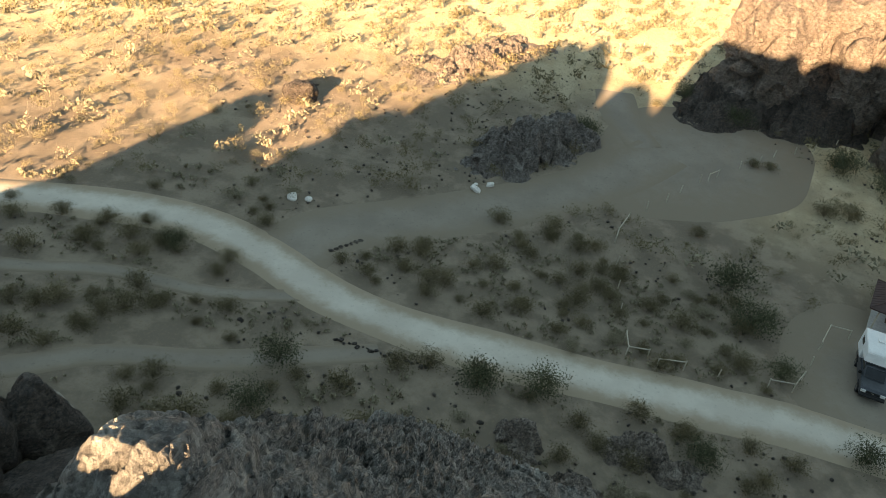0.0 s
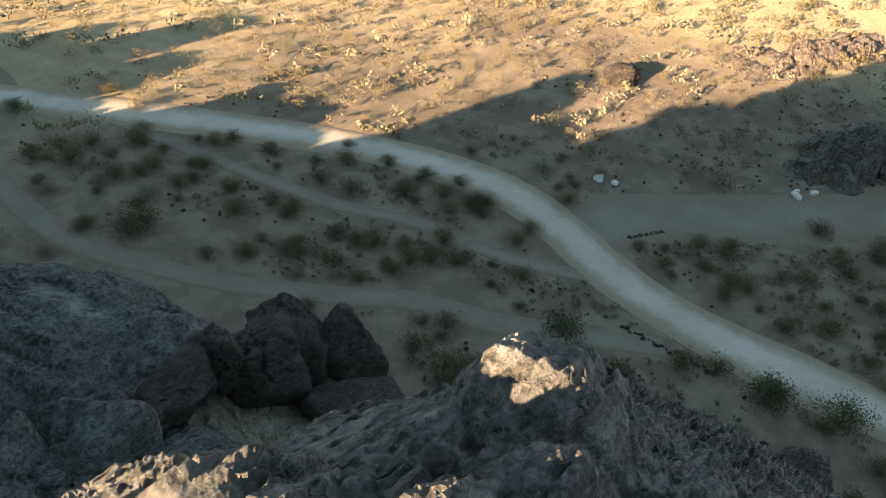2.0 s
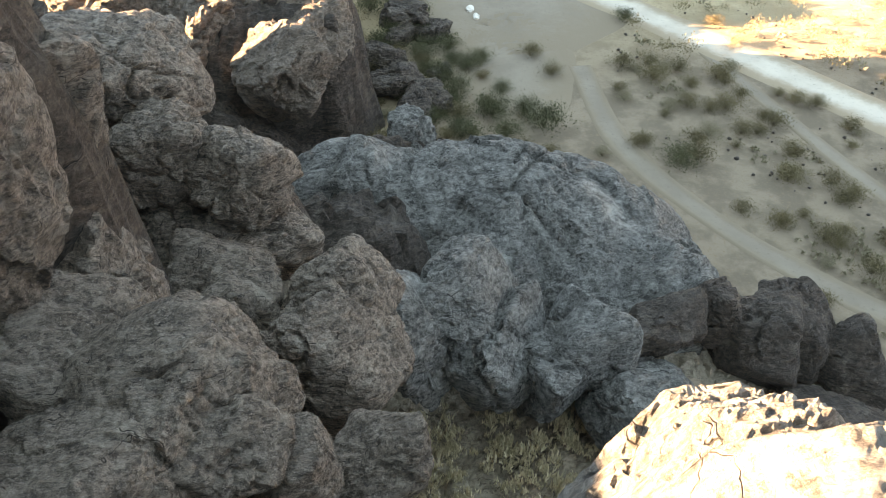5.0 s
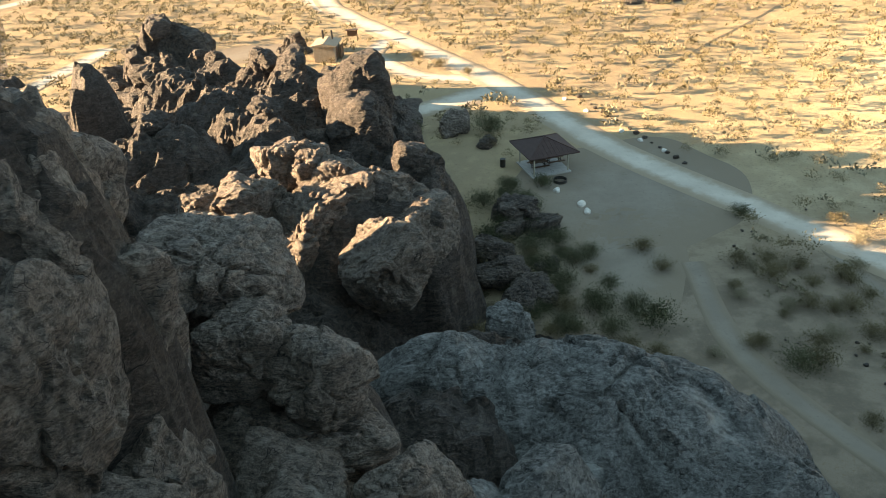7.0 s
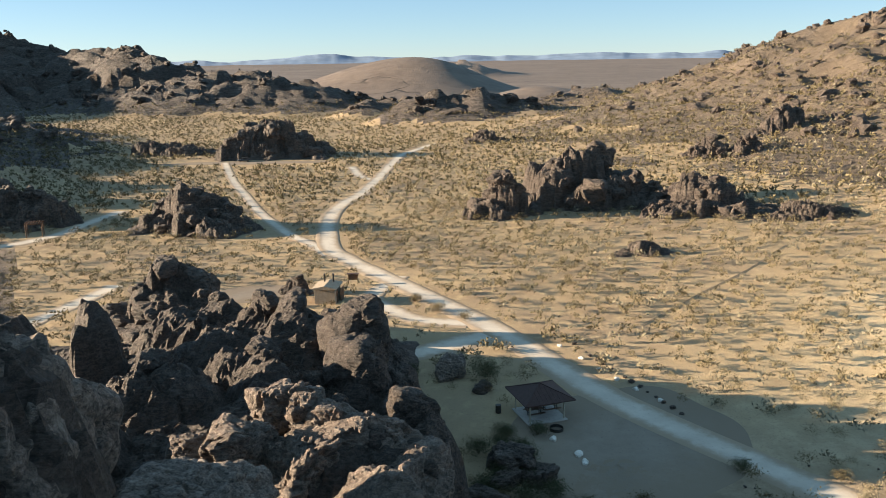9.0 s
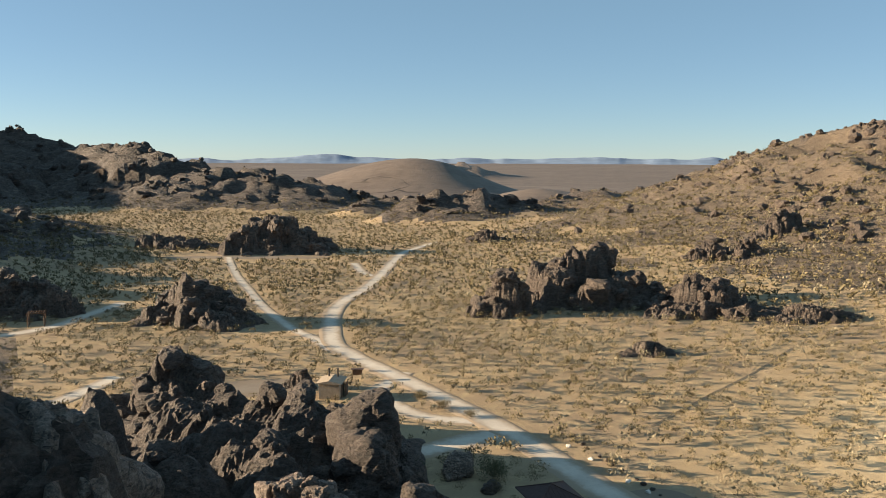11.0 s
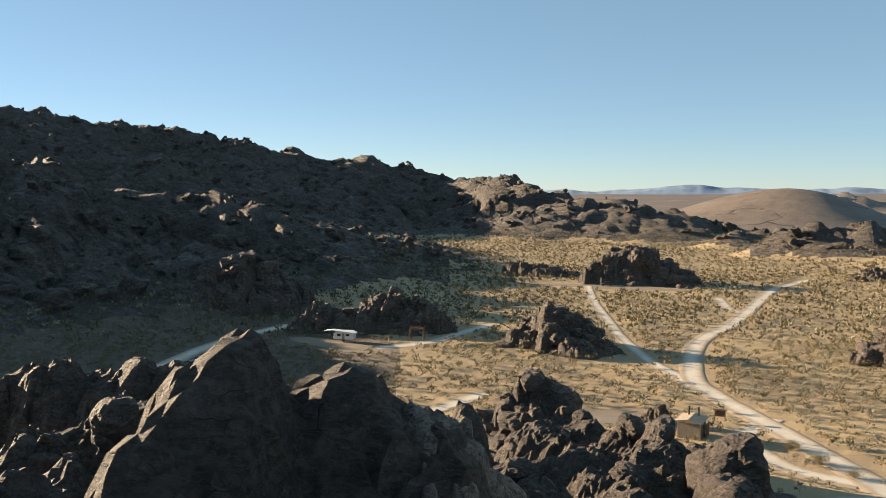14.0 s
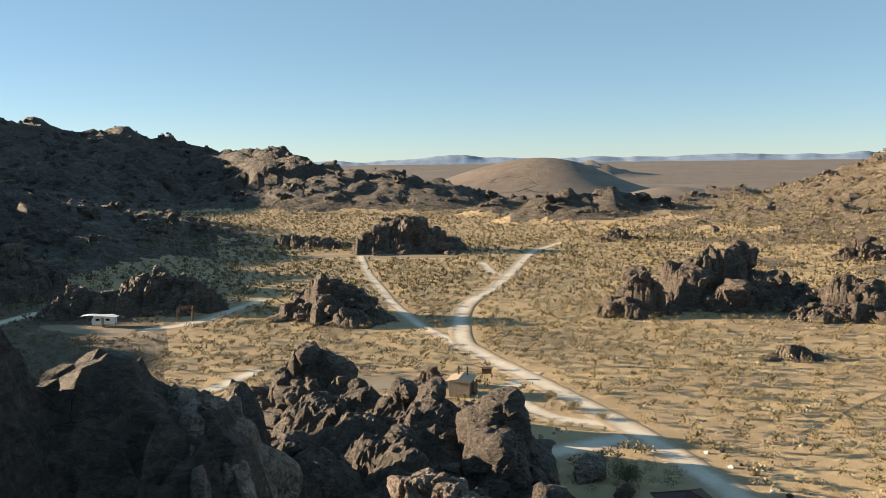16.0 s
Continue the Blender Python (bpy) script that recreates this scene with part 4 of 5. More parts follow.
outcrop("small low cluster of dark rocks", 37, 150.5, 11, 5, 2.8, 0, 106, 18)
outcrop("row of low dark rocks on the plain", -107, 330, 34, 10, 6, 0, 107, 30, peak=-0.7)
outcrop("small dark outcrop near the hill", 16, 343, 18, 10, 5.6, 0, 108, 30)
outcrop("dark outcrop behind the camp", -103, 186, 32, 14, 10, 22, 109, 60, peak=0.1, tail=3)
outcrop("dark rocks beside the white trailer", -119, 178, 16, 8, 8, 22, 119, 24)
outcrop("dark rocky knoll below the range", -158, 197, 40, 22, 14, 35, 110, 60, peak=0.1)
outcrop("tall dark blocky outcrop on the ridge end", -38, 107, 17, 12, 11.6, 8, 111, 26, peak=0.0, tail=2.6, bulk=1.15)
outcrop("dark boulders on the ridge end", -25, 100, 15, 9, 4.6, 20, 115, 30)
outcrop("small dark boulder pair by the toilet building", -24.2, 128.5, 5.2, 4, 3.2, 0, 112, 12)
outcrop("ribbed grey outcrop in the shade", 77.5, 9.5, 16, 6, 3.8, -35, 113, 46, ROCK_GULLY, peak=0.2)
outcrop("low sunlit rocks along the slope", 97, 20, 24, 6, 1.1, -30, 116, 40, ROCK_TAN)
outcrop("tumbled rocks at the foot of the cliff", 106.8, -19.4, 34, 12, 7, -65, 114, 40, ROCK, 5, tail=4)
rock("tall tan cliff column split by cracks", (105.1, -12.9, 9.8), (7.6, 6.6, 8.4), -85, 5, ROCK_TAN, crack=0.16, rough=0.14, block=0.12)
rock("tall tan cliff column split by cracks", (104.4, -23.5, 9.6), (4.9, 5.3, 9.3), -85, 5, ROCK_TAN, crack=0.16, rough=0.14, block=0.12)
rock("tall tan cliff column split by cracks", (96.5, -30.3, 7.6), (5.0, 5.4, 12.2), -85, 5, ROCK_TAN, crack=0.16, rough=0.14, block=0.12)
rock("massive tan cliff block above the clearing", (112.6, -24.2, 12.8), (11.2, 7.7, 9.5), -85, 5, ROCK_TAN, crack=0.16, rough=0.12, block=0.1)
rock("massive tan cliff block above the clearing", (106.8, -33.4, 12.4), (7.9, 7.9, 11.4), -85, 5, ROCK_TAN, crack=0.16, rough=0.12, block=0.1)
for x, y, r in ((6.0, 68.5, 2.1), (7.9, 66.4, 1.5), (4.6, 65.6, 1.3), (3.8, 58.0, 1.9), (6.0, 55.6, 1.5), (4.6, 53.4, 1.6), (7.6, 59.6, 0.9), (3.0, 62.0, 1.7)):
    rock("dark weathered boulder beside the rock ridge", (x, y, 0.35 * r), (1.35 * r, r, 0.85 * r), 50 * x, 5, ROCK_DARK, rough=0.16, block=0.12)
rock("brown boulder beside a leafy shrub", (0.3, 91.5, 0.9), (2.2, 1.7, 1.8), 20, 5, ROCK_MIX, sharp=12, block=0.1)
rock("small dark rock at the clearing edge", (4.0, 87, 0.4), (1.3, 0.9, 0.9), 50, 4, ROCK_DARK, sharp=12, block=0.1)
outcrop("low boulder on the shaded slope", 38.4, -0.2, 3.4, 2.6, 2.2, 60, 127, 9, ROCK_MIX)
outcrop("low boulders on the shaded slope", 41, -8, 6.5, 3, 1.8, 70, 128, 14, ROCK_MIX)
outcrop("dark boulders at the foot of the ledge", 35.5, -4.5, 5, 3, 1.6, 60, 129, 12, ROCK_MIX)
rock("lone rounded boulder on the sunny slope", (74.8, 34.5, 2.3), (2.0, 1.6, 1.7), -64, 5)


# ---- rocks that crust the hills ----
def crust(name, label, where, count, small, large, mat, seed, flat=0.75):
    """Angular rocks half sunk in a slope; where(x, y) tells how thickly they lie."""
    rng = np.random.RandomState(seed)
    shapes = []
    for i in range(7):
        pts, fcs = boulder_points((0, 0, 0), (1, 0.8, 0.9), 0, 2, 0.3, 0.0, 0.35, seed + i, 9, 12)
        shapes.append((pts, fcs))
    a, d = np.radians(rng.uniform(-100, 70, count * 14)), 150 + 950 * rng.uniform(size=count * 14) ** 0.8
    x, y = d * np.sin(a), d * np.cos(a)
    ok = np.nonzero(where(x, y) > rng.uniform(size=len(x)))[0][:count]
    x, y = x[ok], y[ok]
    z = ground_height(x, y)
    parts = []
    for i in range(len(x)):
        pts, fcs = shapes[i % 7]
        r = small + (large - small) * rng.uniform() ** 3
        c, q = math.cos(i), math.sin(i)
        p = pts * r * np.array((1, 1, flat * rng.uniform(0.7, 1.5)))
        p = np.stack([p[:, 0] * c - p[:, 1] * q, p[:, 0] * q + p[:, 1] * c, p[:, 2]], 1)
        parts.append((p + (x[i], y[i], z[i] - 0.05 * r), fcs))
    pts, fcs = joined(parts)
    return tagged(new(name, mesh_of(name, pts, fcs, mat)), label, "rocks", kind="stuff")


def on_range(x, y):
    return (ridge_height(x, y) > 5).astype(float)


def on_hill(x, y):
    lumps = vnoise(np.stack([x / 45, y / 45, 0 * x], 1), 91) > 0.1
    return np.clip((right_hill(x, y) - 4) / 25, 0, 1) * (0.25 + 0.75 * lumps)


crust("range_rocks", "dark jagged rocks covering the shaded range", on_range, 6500, 1.0, 4.4, ROCK_FAR, 5, 0.9)
crust("hill_rocks", "brown rocks strewn over the sunlit hillside", on_hill, 5200, 0.6, 3.4, ROCK_DARK, 6, 0.8)


# ---- scrub ----
def free_of_things(x, y):
    """True where nothing is built and nobody drives."""
    ok = np.ones(len(x), bool)
    for line, width in ROADS:
        a, b = line[:-1], line[1:]
        for p, q in zip(a, b):
            e = q - p
            t = np.clip(((x - p[0]) * e[0] + (y - p[1]) * e[1]) / max(e @ e, 1e-6), 0, 1)
            ok &= np.hypot(x - p[0] - t * e[0], y - p[1] - t * e[1]) > width / 2 + 0.5
    for cx, cy, rx, ry, yaw in KEEP:
        u, w = (x - cx) * math.cos(yaw) + (y - cy) * math.sin(yaw), (y - cy) * math.cos(yaw) - (x - cx) * math.sin(yaw)
        ok &= (u / rx) ** 2 + (w / ry) ** 2 > 0.9
    ok &= (mass_height(x, y) < 0.8) & ~((np.abs(x - 9) < 19) & (y < 45) & (y > -12)) & (ridge_height(x, y) < 8)
    return ok


def sprigs(rng, n, radius, height, size, hollow=0.35):
    """Small leaf blades in a loose dome of tufts."""
    tufts = rng.normal(size=(max(7, n // 26), 3)) * (0.34, 0.34, 0.2)
    tufts[:, 2] = np.abs(tufts[:, 2]) * 1.3 + 0.35 + 0.2 * rng.uniform(size=len(tufts))
    c = tufts[rng.randint(len(tufts), size=n)] + rng.normal(size=(n, 3)) * (0.2, 0.2, 0.16)
    c[:, 2] = np.clip(c[:, 2], 0.05, 1.1)
    c = c * (radius, radius, height)
    d = rng.normal(size=(n, 3)) + (0, 0, 0.6)
    d /= np.linalg.norm(d, axis=1, keepdims=True)
    e = np.cross(d, rng.normal(size=(n, 3)))
    e /= np.linalg.norm(e, axis=1, keepdims=True)
    s = size * rng.uniform(0.6, 1.4, (n, 1))
    v = np.stack([c - e * s * 0.4, c + e * s * 0.4, c + d * s * 1.3], 1).reshape(-1, 3)
    return v, np.arange(3 * n).reshape(-1, 3)


def stems(rng, n, radius, height):
    v, f = [], []
    for i in range(n):
        a, r = rng.uniform(0, math.tau), radius * rng.uniform(0.35, 0.95)
        tip = np.array((math.cos(a) * r, math.sin(a) * r, height * rng.uniform(0.6, 1.0)))
        mid = tip * (0.35, 0.35, 0.6)
        for p, q, w in ((np.zeros(3), mid, 0.022), (mid, tip, 0.012)):
            k = len(v)
            for end, g in ((p, w), (q, w * 0.6)):
                for b in range(3):
                    v.append(end + (math.cos(b * 2.094) * g, math.sin(b * 2.094) * g, 0))
            f += [(k + b, k + (b + 1) % 3, k + 3 + (b + 1) % 3) for b in range(3)] + [(k + b, k + 3 + (b + 1) % 3, k + 3 + b) for b in range(3)]
    return np.array(v), np.array(f)


def part(name, me, parent, label=""):
    ob = new(name, me)
    ob.parent = parent
    return tagged(ob, label)


def make_bush(seed, radius, height, leaves, size, mat, label, category="shrub", group="desert shrubs", name="shrub"):
    rng = np.random.RandomState(seed)
    top = tagged(new(name), label, category, group)
    part("stem", mesh_of("stem", *stems(rng, 14, radius * 0.8, height * 0.85), TWIG), top)
    part("foliage", mesh_of("foliage", *sprigs(rng, leaves, radius, height, size), mat), top)
    return top


scrub = [make_bush(300 + i, 1.0, 0.82, 1500, 0.058, BUSH, "dusty olive creosote shrub on the sand") for i in range(4)]
leafy = [make_bush(320 + i, 1.35, 1.2, 2700, 0.066, GREEN, "dense dark green desert shrub") for i in range(3)]
straw = [make_bush(340 + i, 0.85, 0.65, 1500, 0.05, DRY, "dry straw-coloured bush on the sand") for i in range(2)]
used = set()


def plant(kind, x, y, scale=1.0, turn=0.0):
    z = float(ground_height(np.array([x]), np.array([y]))[0])
    m = pose(x, y, z - 0.04, 0, 0, turn)
    if kind.name not in used:
        used.add(kind.name)
        kind.matrix_basis = m @ Matrix.Scale(scale, 4)
        return kind
    ob = copy_thing(kind, m)
    ob.scale = (scale,) * 3
    return ob


rb = random.Random(5)
# shrubs that stand out beside the road and on the slope
for x, y, k in ((42, 3.9, 1.5), (43.6, -0.4, 1.45), (64.1, -12.4, 1.9), (59.6, -14.5, 1.8), (54.3, -16.8, 1.2), (45.6, 30, 1.15), (11, 53.2, 1.3), (14.6, 51, 1.5), (23.4, 45.2, 1.25), (4.4, 91, 1.7), (-4.6, 91.5, 1.3), (47.8, -22.4, 1.3), (37.9, 16.6, 1.3), (42.3, -11.5, 1.2), (84.8, 4.8, 1.4), (33.3, 16.2, 1.2), (26.6, 68, 0.9), (6.6, 63, 1.2), (3.4, 65, 1.2), (2.8, 72, 1.2), (97.2, -10.9, 1.6), (92.2, -22.9, 1.8), (90.0, -27.7, 1.7), (100.7, -4.6, 1.5), (8.6, 57, 1.2), (10.2, 60.5, 1.0), (9.0, 64, 1.1), (7.4, 70.5, 1.0), (10.6, 54, 0.9), (8.0, 50.5, 1.2), (12.4, 56.5, 0.8), (5.4, 75.5, 1.0)):
    plant(rb.choice(leafy), x, y, k, rb.uniform(0, 360))
for x, y, k in ((50.2, 15.5, 1.1), (42.6, 35.6, 1.5), (46, 36.2, 1.2), (47.3, 33.4, 1.0), (44.2, 25.2, 1.0), (54.5, 14.7, 1.3), (63.7, 8.4, 1.4), (65.1, 3.7, 1.4), (36.1, 29.1, 1.3), (35, 33.4, 1.2), (96.5, -1.7, 1.0), (81.8, -20.8, 1.6), (82.6, -23.5, 1.6), (88.1, -13.5, 1.0), (88.4, -15.2, 1.0), (45, 39.7, 1.1), (31.8, 24.1, 0.9), (57.2, -0.7, 1.0), (71.3, -9.0, 1.1), (16.2, 62.2, 1.3), (17.2, 58.9, 1.2), (23.6, 59.4, 1.4), (21.1, 47.9, 1.0), (27, 52.7, 1.2), (29.8, 48.4, 1.2), (32.4, 45.1, 1.3), (28, 37.7, 1.2), (33.7, 41.5, 1.2), (30.8, 35.1, 1.0), (37.6, 51.4, 1.2), (25.8, 39.2, 1.0), (27.4, 30.4, 0.9), (34.8, 66, 1.2), (-5, 122, 1.4), (-1.5, 117, 1.6), (2.5, 113, 1.3)):
    plant(rb.choice(scrub), x, y, k, rb.uniform(0, 360))
for x, y, k in ((27, 58.3, 1.2), (32.8, 57.8, 1.3), (35, 62, 1.5), (62.1, 32.2, 0.8), (24.6, 58.6, 0.9), (44.6, 44.2, 1.0), (67.3, 40.0, 1.0)):
    plant(rb.choice(straw), x, y, k, rb.uniform(0, 360))

# brush along the shaded foot of the ridge
for i in range(44):
    x, y = rb.uniform(2.5, 15.5), rb.uniform(44, 76)
    if x < 15.5 - 0.2 * (y - 44):
        plant(rb.choice(leafy if i % 3 else scrub), x, y, rb.uniform(0.6, 1.25), rb.uniform(0, 360))

rng = np.random.RandomState(12)
lots = []
for pitch, low, high in ((2.5, 28, 210), (2.6, 210, 380), (3.6, 380, 700)):
    gx, gy = (q.ravel() for q in np.meshgrid(np.arange(-high, high, pitch), np.arange(-0.4 * high, high, pitch)))
    gx, gy = gx + pitch * rng.uniform(-0.48, 0.48, len(gx)), gy + pitch * rng.uniform(-0.48, 0.48, len(gy))
    r, bearing = np.hypot(gx, gy), np.degrees(np.arctan2(gx, gy))
    ring = (r >= low) & (r < high) & (bearing > -64) & (bearing < 112)
    lots.append(np.stack([gx[ring], gy[ring]], 1))
x, y = np.concatenate(lots).T
d = np.hypot(x, y)
clump = vnoise(np.stack([x / 14, y / 14, 0 * x], 1), 55)
ok = free_of_things(x, y) & (rng.uniform(size=len(x)) < 0.82 + 0.3 * clump) & (right_hill(x, y) < 40)
x, y, d = x[ok], y[ok], d[ok]
order = np.argsort(d)
x, y, d = x[order], y[order], d[order]
near = 230
for i in range(near):
    plant(rb.choice(scrub if rb.random() < 0.86 else straw), float(x[i]), float(y[i]), rb.uniform(0.6, 1.5), rb.uniform(0, 360))


def far_scrub(name, label, x, y, blades, size, mat, seed):
    """Shrubs beyond counting, joined: each a tuft of a few blades."""
    rng = np.random.RandomState(seed)
    z = ground_height(x, y)
    v = []
    tuft = [sprigs(rng, blades, 1.0, 1.0, size)[0] for _ in range(12)]
    for i in range(len(x)):
        k = 0.78 + 0.8 * rng.uniform() ** 1.4
        v.append(tuft[i % 12] * (k, k, k * 0.95) + (x[i], y[i], z[i]))
    v = np.concatenate(v)
    return tagged(new(name, mesh_of(name, v, np.arange(len(v)).reshape(-1, 3), mat)), label, "shrubs", kind="stuff")


x, y, d = x[near:], y[near:], d[near:]
mid = d < 210
pale = rng.uniform(size=len(x)) < 0.2
close = d < 95
far_scrub("near_scrub_cover", "low olive scrub between the tracks", x[close & ~pale], y[close & ~pale], 210, 0.085, BUSH, 6)
far_scrub("scrub_cover", "olive creosote scrub dotted over the plain", x[mid & ~pale & ~close], y[mid & ~pale & ~close], 64, 0.19, BUSH, 1)
far_scrub("dry_scrub_cover", "straw-coloured bushes dotted over the plain", x[mid & pale], y[mid & pale], 40, 0.24, DRY, 2)
far_scrub("far_scrub_cover", "olive scrub over the distant plain", x[~mid & ~pale], y[~mid & ~pale], 16, 0.42, BUSH, 3)
far_scrub("far_dry_scrub_cover", "straw-coloured scrub over the distant plain", x[~mid & pale], y[~mid & pale], 14, 0.44, DRY, 4)


# ---- dry grass and stones ----
def strewn(name, label, category, x, y, z, shapes, scale, mat, seed):
    rng = np.random.RandomState(seed)
    parts = []
    for i in range(len(x)):
        pts, fcs = shapes[i % len(shapes)]
        k, c, q = scale * rng.uniform(0.5, 1.5), math.cos(i), math.sin(i)
        p = np.stack([pts[:, 0] * c - pts[:, 1] * q, pts[:, 0] * q + pts[:, 1] * c, pts[:, 2]], 1) * k
        parts.append((p + (x[i], y[i], z[i]), fcs))
    v, f = joined(parts)
    return tagged(new(name, mesh_of(name, v, f, mat)), label, category, kind="stuff")


rng = np.random.RandomState(40)
tufts = [sprigs(rng, 26, 0.35, 0.3, 0.16) for _ in range(6)]
blades = [sprigs(rng, 60, 0.45, 0.5, 0.13) for _ in range(6)]
for pts, _ in blades:
    pts[2::3, 2] += 0.3
n = 2600
x, y = rng.uniform(-1, 17, n), rng.uniform(11, 27, n)
keep = np.exp(-(((x - 5.5) / 5.5) ** 2) - ((y - 18.5) / 5.0) ** 2) > rng.uniform(size=n) + 0.5 * (vnoise(np.stack([x / 1.7, y / 1.7, 0 * x], 1), 3) < 0)
x, y = x[keep], y[keep]
strewn("gully_grass", "dry yellow grass in the rock gully", "grass", x, y, ridge_base(x, y) + 0.3, blades, 0.7, GRASS, 3)
x, y = rng.uniform(24, 62, 5200), rng.uniform(-26, 60, 5200)
keep = free_of_things(x, y) & (vnoise(np.stack([x / 5, y / 5, 0 * x], 1), 8) > 0.1)
x, y = x[keep], y[keep]
strewn("dry_grass", "thin dry grass between the shrubs", "grass", x, y, ground_height(x, y), tufts, 0.8, DRY, 4)
x, y = rng.uniform(52, 165, 11000), rng.uniform(-30, 100, 11000)
keep = free_of_things(x, y) & (vnoise(np.stack([x / 4, y / 4, 0 * x], 1), 28) > -0.35)
x, y = x[keep], y[keep]
wisps = [sprigs(rng, 7, 0.5, 0.16, 0.1) for _ in range(8)]
strewn("slope_grass", "pale dry grass on the sunlit slope", "grass", x, y, ground_height(x, y), wisps, 0.9, DRY, 6)
pebbles = [boulder_points((0, 0, 0.25), (0.5, 0.4, 0.35), 0, 1, 0.2, 0, 0.2, 900 + i, 8, 10) for i in range(5)]
x, y = rng.uniform(22, 112, 3600), rng.uniform(-30, 72, 3600)
keep = free_of_things(x, y) & (vnoise(np.stack([x / 9, y / 9, 0 * x], 1), 18) > -0.05)
x, y = x[keep], y[keep]
strewn("loose_stones", "small loose stones on the sand", "stones", x, y, ground_height(x, y), pebbles, 0.26, ROCK, 5)


def stone(label, x, y, size, mat, seed):
    z = float(ground_height(np.array([x]), np.array([y]))[0])
    return tagged(new("stone", mesh_of("stone", *boulder_points((x, y, z + 0.3 * size), (size, size * 0.8, size * 0.65), seed * 40, 3, 0.15, 0, 0.12, seed, 9, 10), mat)), label, "stone", "stones along the road")


WHITE = plain_material("whitewashed_stone", (0.62, 0.58, 0.52), (0.75, 0.71, 0.65), 6.0)
for i, (x, y, k) in enumerate(((57.3, 25.9, 0.5), (57.7, 24.4, 0.35), (67.6, 11.9, 0.5), (69.2, 10.9, 0.4), (68.4, 12.2, 0.3), (12.3, 71.3, 0.45), (12.6, 69.8, 0.45), (10.3, 74.5, 0.4), (16.6, 96.5, 0.35), (18.2, 92.6, 0.35), (19.6, 89.5, 0.4), (21.2, 86.6, 0.35), (23.2, 83.4, 0.35), (14.6, 101, 0.3))):
    stone("white stone marking the road edge", x, y, k, WHITE, 500 + i)
for i in range(22):
    t = i / 21
    stone("dark stone in a row along the road edge", 41.7 + 0.5 * t + 0.15 * math.sin(i * 2.2), 14.2 - 7.0 * t, 0.16 + 0.06 * math.sin(i * 1.7), ROCK, 530 + i)
for i in range(7):
    stone("dark stone in a row at the fork", 51.6 + 0.45 * i, 19.3 - 0.24 * i, 0.22, ROCK_DARK, 560 + i)
for i in range(20):
    stone("brown stone on the bank above the road", 24.5 - 0.72 * i * 0.75 + 0.3 * math.sin(i * 3.1), 80 + 1.45 * i, 0.28 + 0.1 * math.sin(i * 1.3), ROCK, 580 + i)


# ---- built things ----
def boxes(name, parent, mat, *specs, label="", bevel=0.012):
    """One part out of bevelled boxes: each (x, y, z, sx, sy, sz) or with a turn about z."""
    bm = bmesh.new()
    for spec in specs:
        x, y, z, sx, sy, sz = spec[:6]
        turn = spec[6] if len(spec) > 6 else 0
        made = bmesh.ops.create_cube(bm, size=1, matrix=pose(x, y, z, 0, 0, turn) @ Matrix.Diagonal((sx, sy, sz, 1)))
        if bevel:
            edges = list({e for v in made["verts"] for e in v.link_edges})
            bmesh.ops.bevel(bm, geom=edges, offset=min(bevel, 0.3 * min(sx, sy, sz)), segments=1, affect="EDGES")
    return finish(name, bm, mat, parent, label)


def finish(name, bm, mat, parent, label=""):
    me = bpy.data.meshes.new(name)
    bm.to_mesh(me)
    bm.free()
    me.materials.append(mat)
    ob = new(name, me)
    ob.parent = parent
    return tagged(ob, label)


def rod(name, parent, mat, a, b, r, label="", n=8, r2=None):
    a, b = Vector(a), Vector(b)
    bm = bmesh.new()
    m = Matrix.Translation((a + b) / 2) @ (b - a).to_track_quat("Z", "Y").to_matrix().to_4x4()
    bmesh.ops.create_cone(bm, cap_ends=True, segments=n, radius1=r, radius2=r if r2 is None else r2, depth=(b - a).length, matrix=m)
    return finish(name, bm, mat, parent, label)


def prism(name, parent, mat, outline, y0, y1, label="", bevel=0.03):
    """A side outline in xz, drawn out from y0 to y1."""
    bm = bmesh.new()
    rings = [[bm.verts.new((x, y, z)) for x, z in outline] for y in (y0, y1)]
    n = len(outline)
    bm.faces.new(rings[0])
    bm.faces.new(rings[1][::-1])
    for i in range(n):
        bm.faces.new((rings[0][(i + 1) % n], rings[0][i], rings[1][i], rings[1][(i + 1) % n]))
    bmesh.ops.recalc_face_normals(bm, faces=bm.faces)
    if bevel:
        bmesh.ops.bevel(bm, geom=list(bm.edges), offset=bevel, segments=2, affect="EDGES")
    return finish(name, bm, mat, parent, label)


def thing(name, x, y, yaw, label, category, group=""):
    z = float(ground_height(np.array([x]), np.array([y]))[0])
    ob = tagged(new(name), label, category, group)
    ob.matrix_basis = pose(x, y, z + 0.05, 0, 0, yaw)
    return ob


def paint(name, colour, rough=0.5, metal=0.0, shade=0.8, scale=3.0):
    return plain_material(name, tuple(shade * q for q in colour), colour, scale, rough, metal)


WOOD_PALE = paint("weathered_pole", (0.55, 0.48, 0.38), 0.85)
WOOD_DARK = paint("brown_stained_wood", (0.16, 0.09, 0.055), 0.8)
ROOFING = paint("brown_metal_roof", (0.085, 0.05, 0.045), 0.75)
CONCRETE = paint("pale_concrete", (0.52, 0.49, 0.45), 0.9)
STEEL = paint("dark_steel", (0.07, 0.065, 0.06), 0.5, 0.6)
TAN = paint("tan_stucco", (0.4, 0.32, 0.24), 0.9)
BLACK = paint("black_rubber", (0.022, 0.022, 0.022), 0.8)
GREY_PAINT = paint("dark_grey_paint", (0.07, 0.08, 0.09), 0.3, 0.3)
WHITE_PAINT = paint("white_painted_panel", (0.8, 0.8, 0.78), 0.4, 0.0, 0.93)
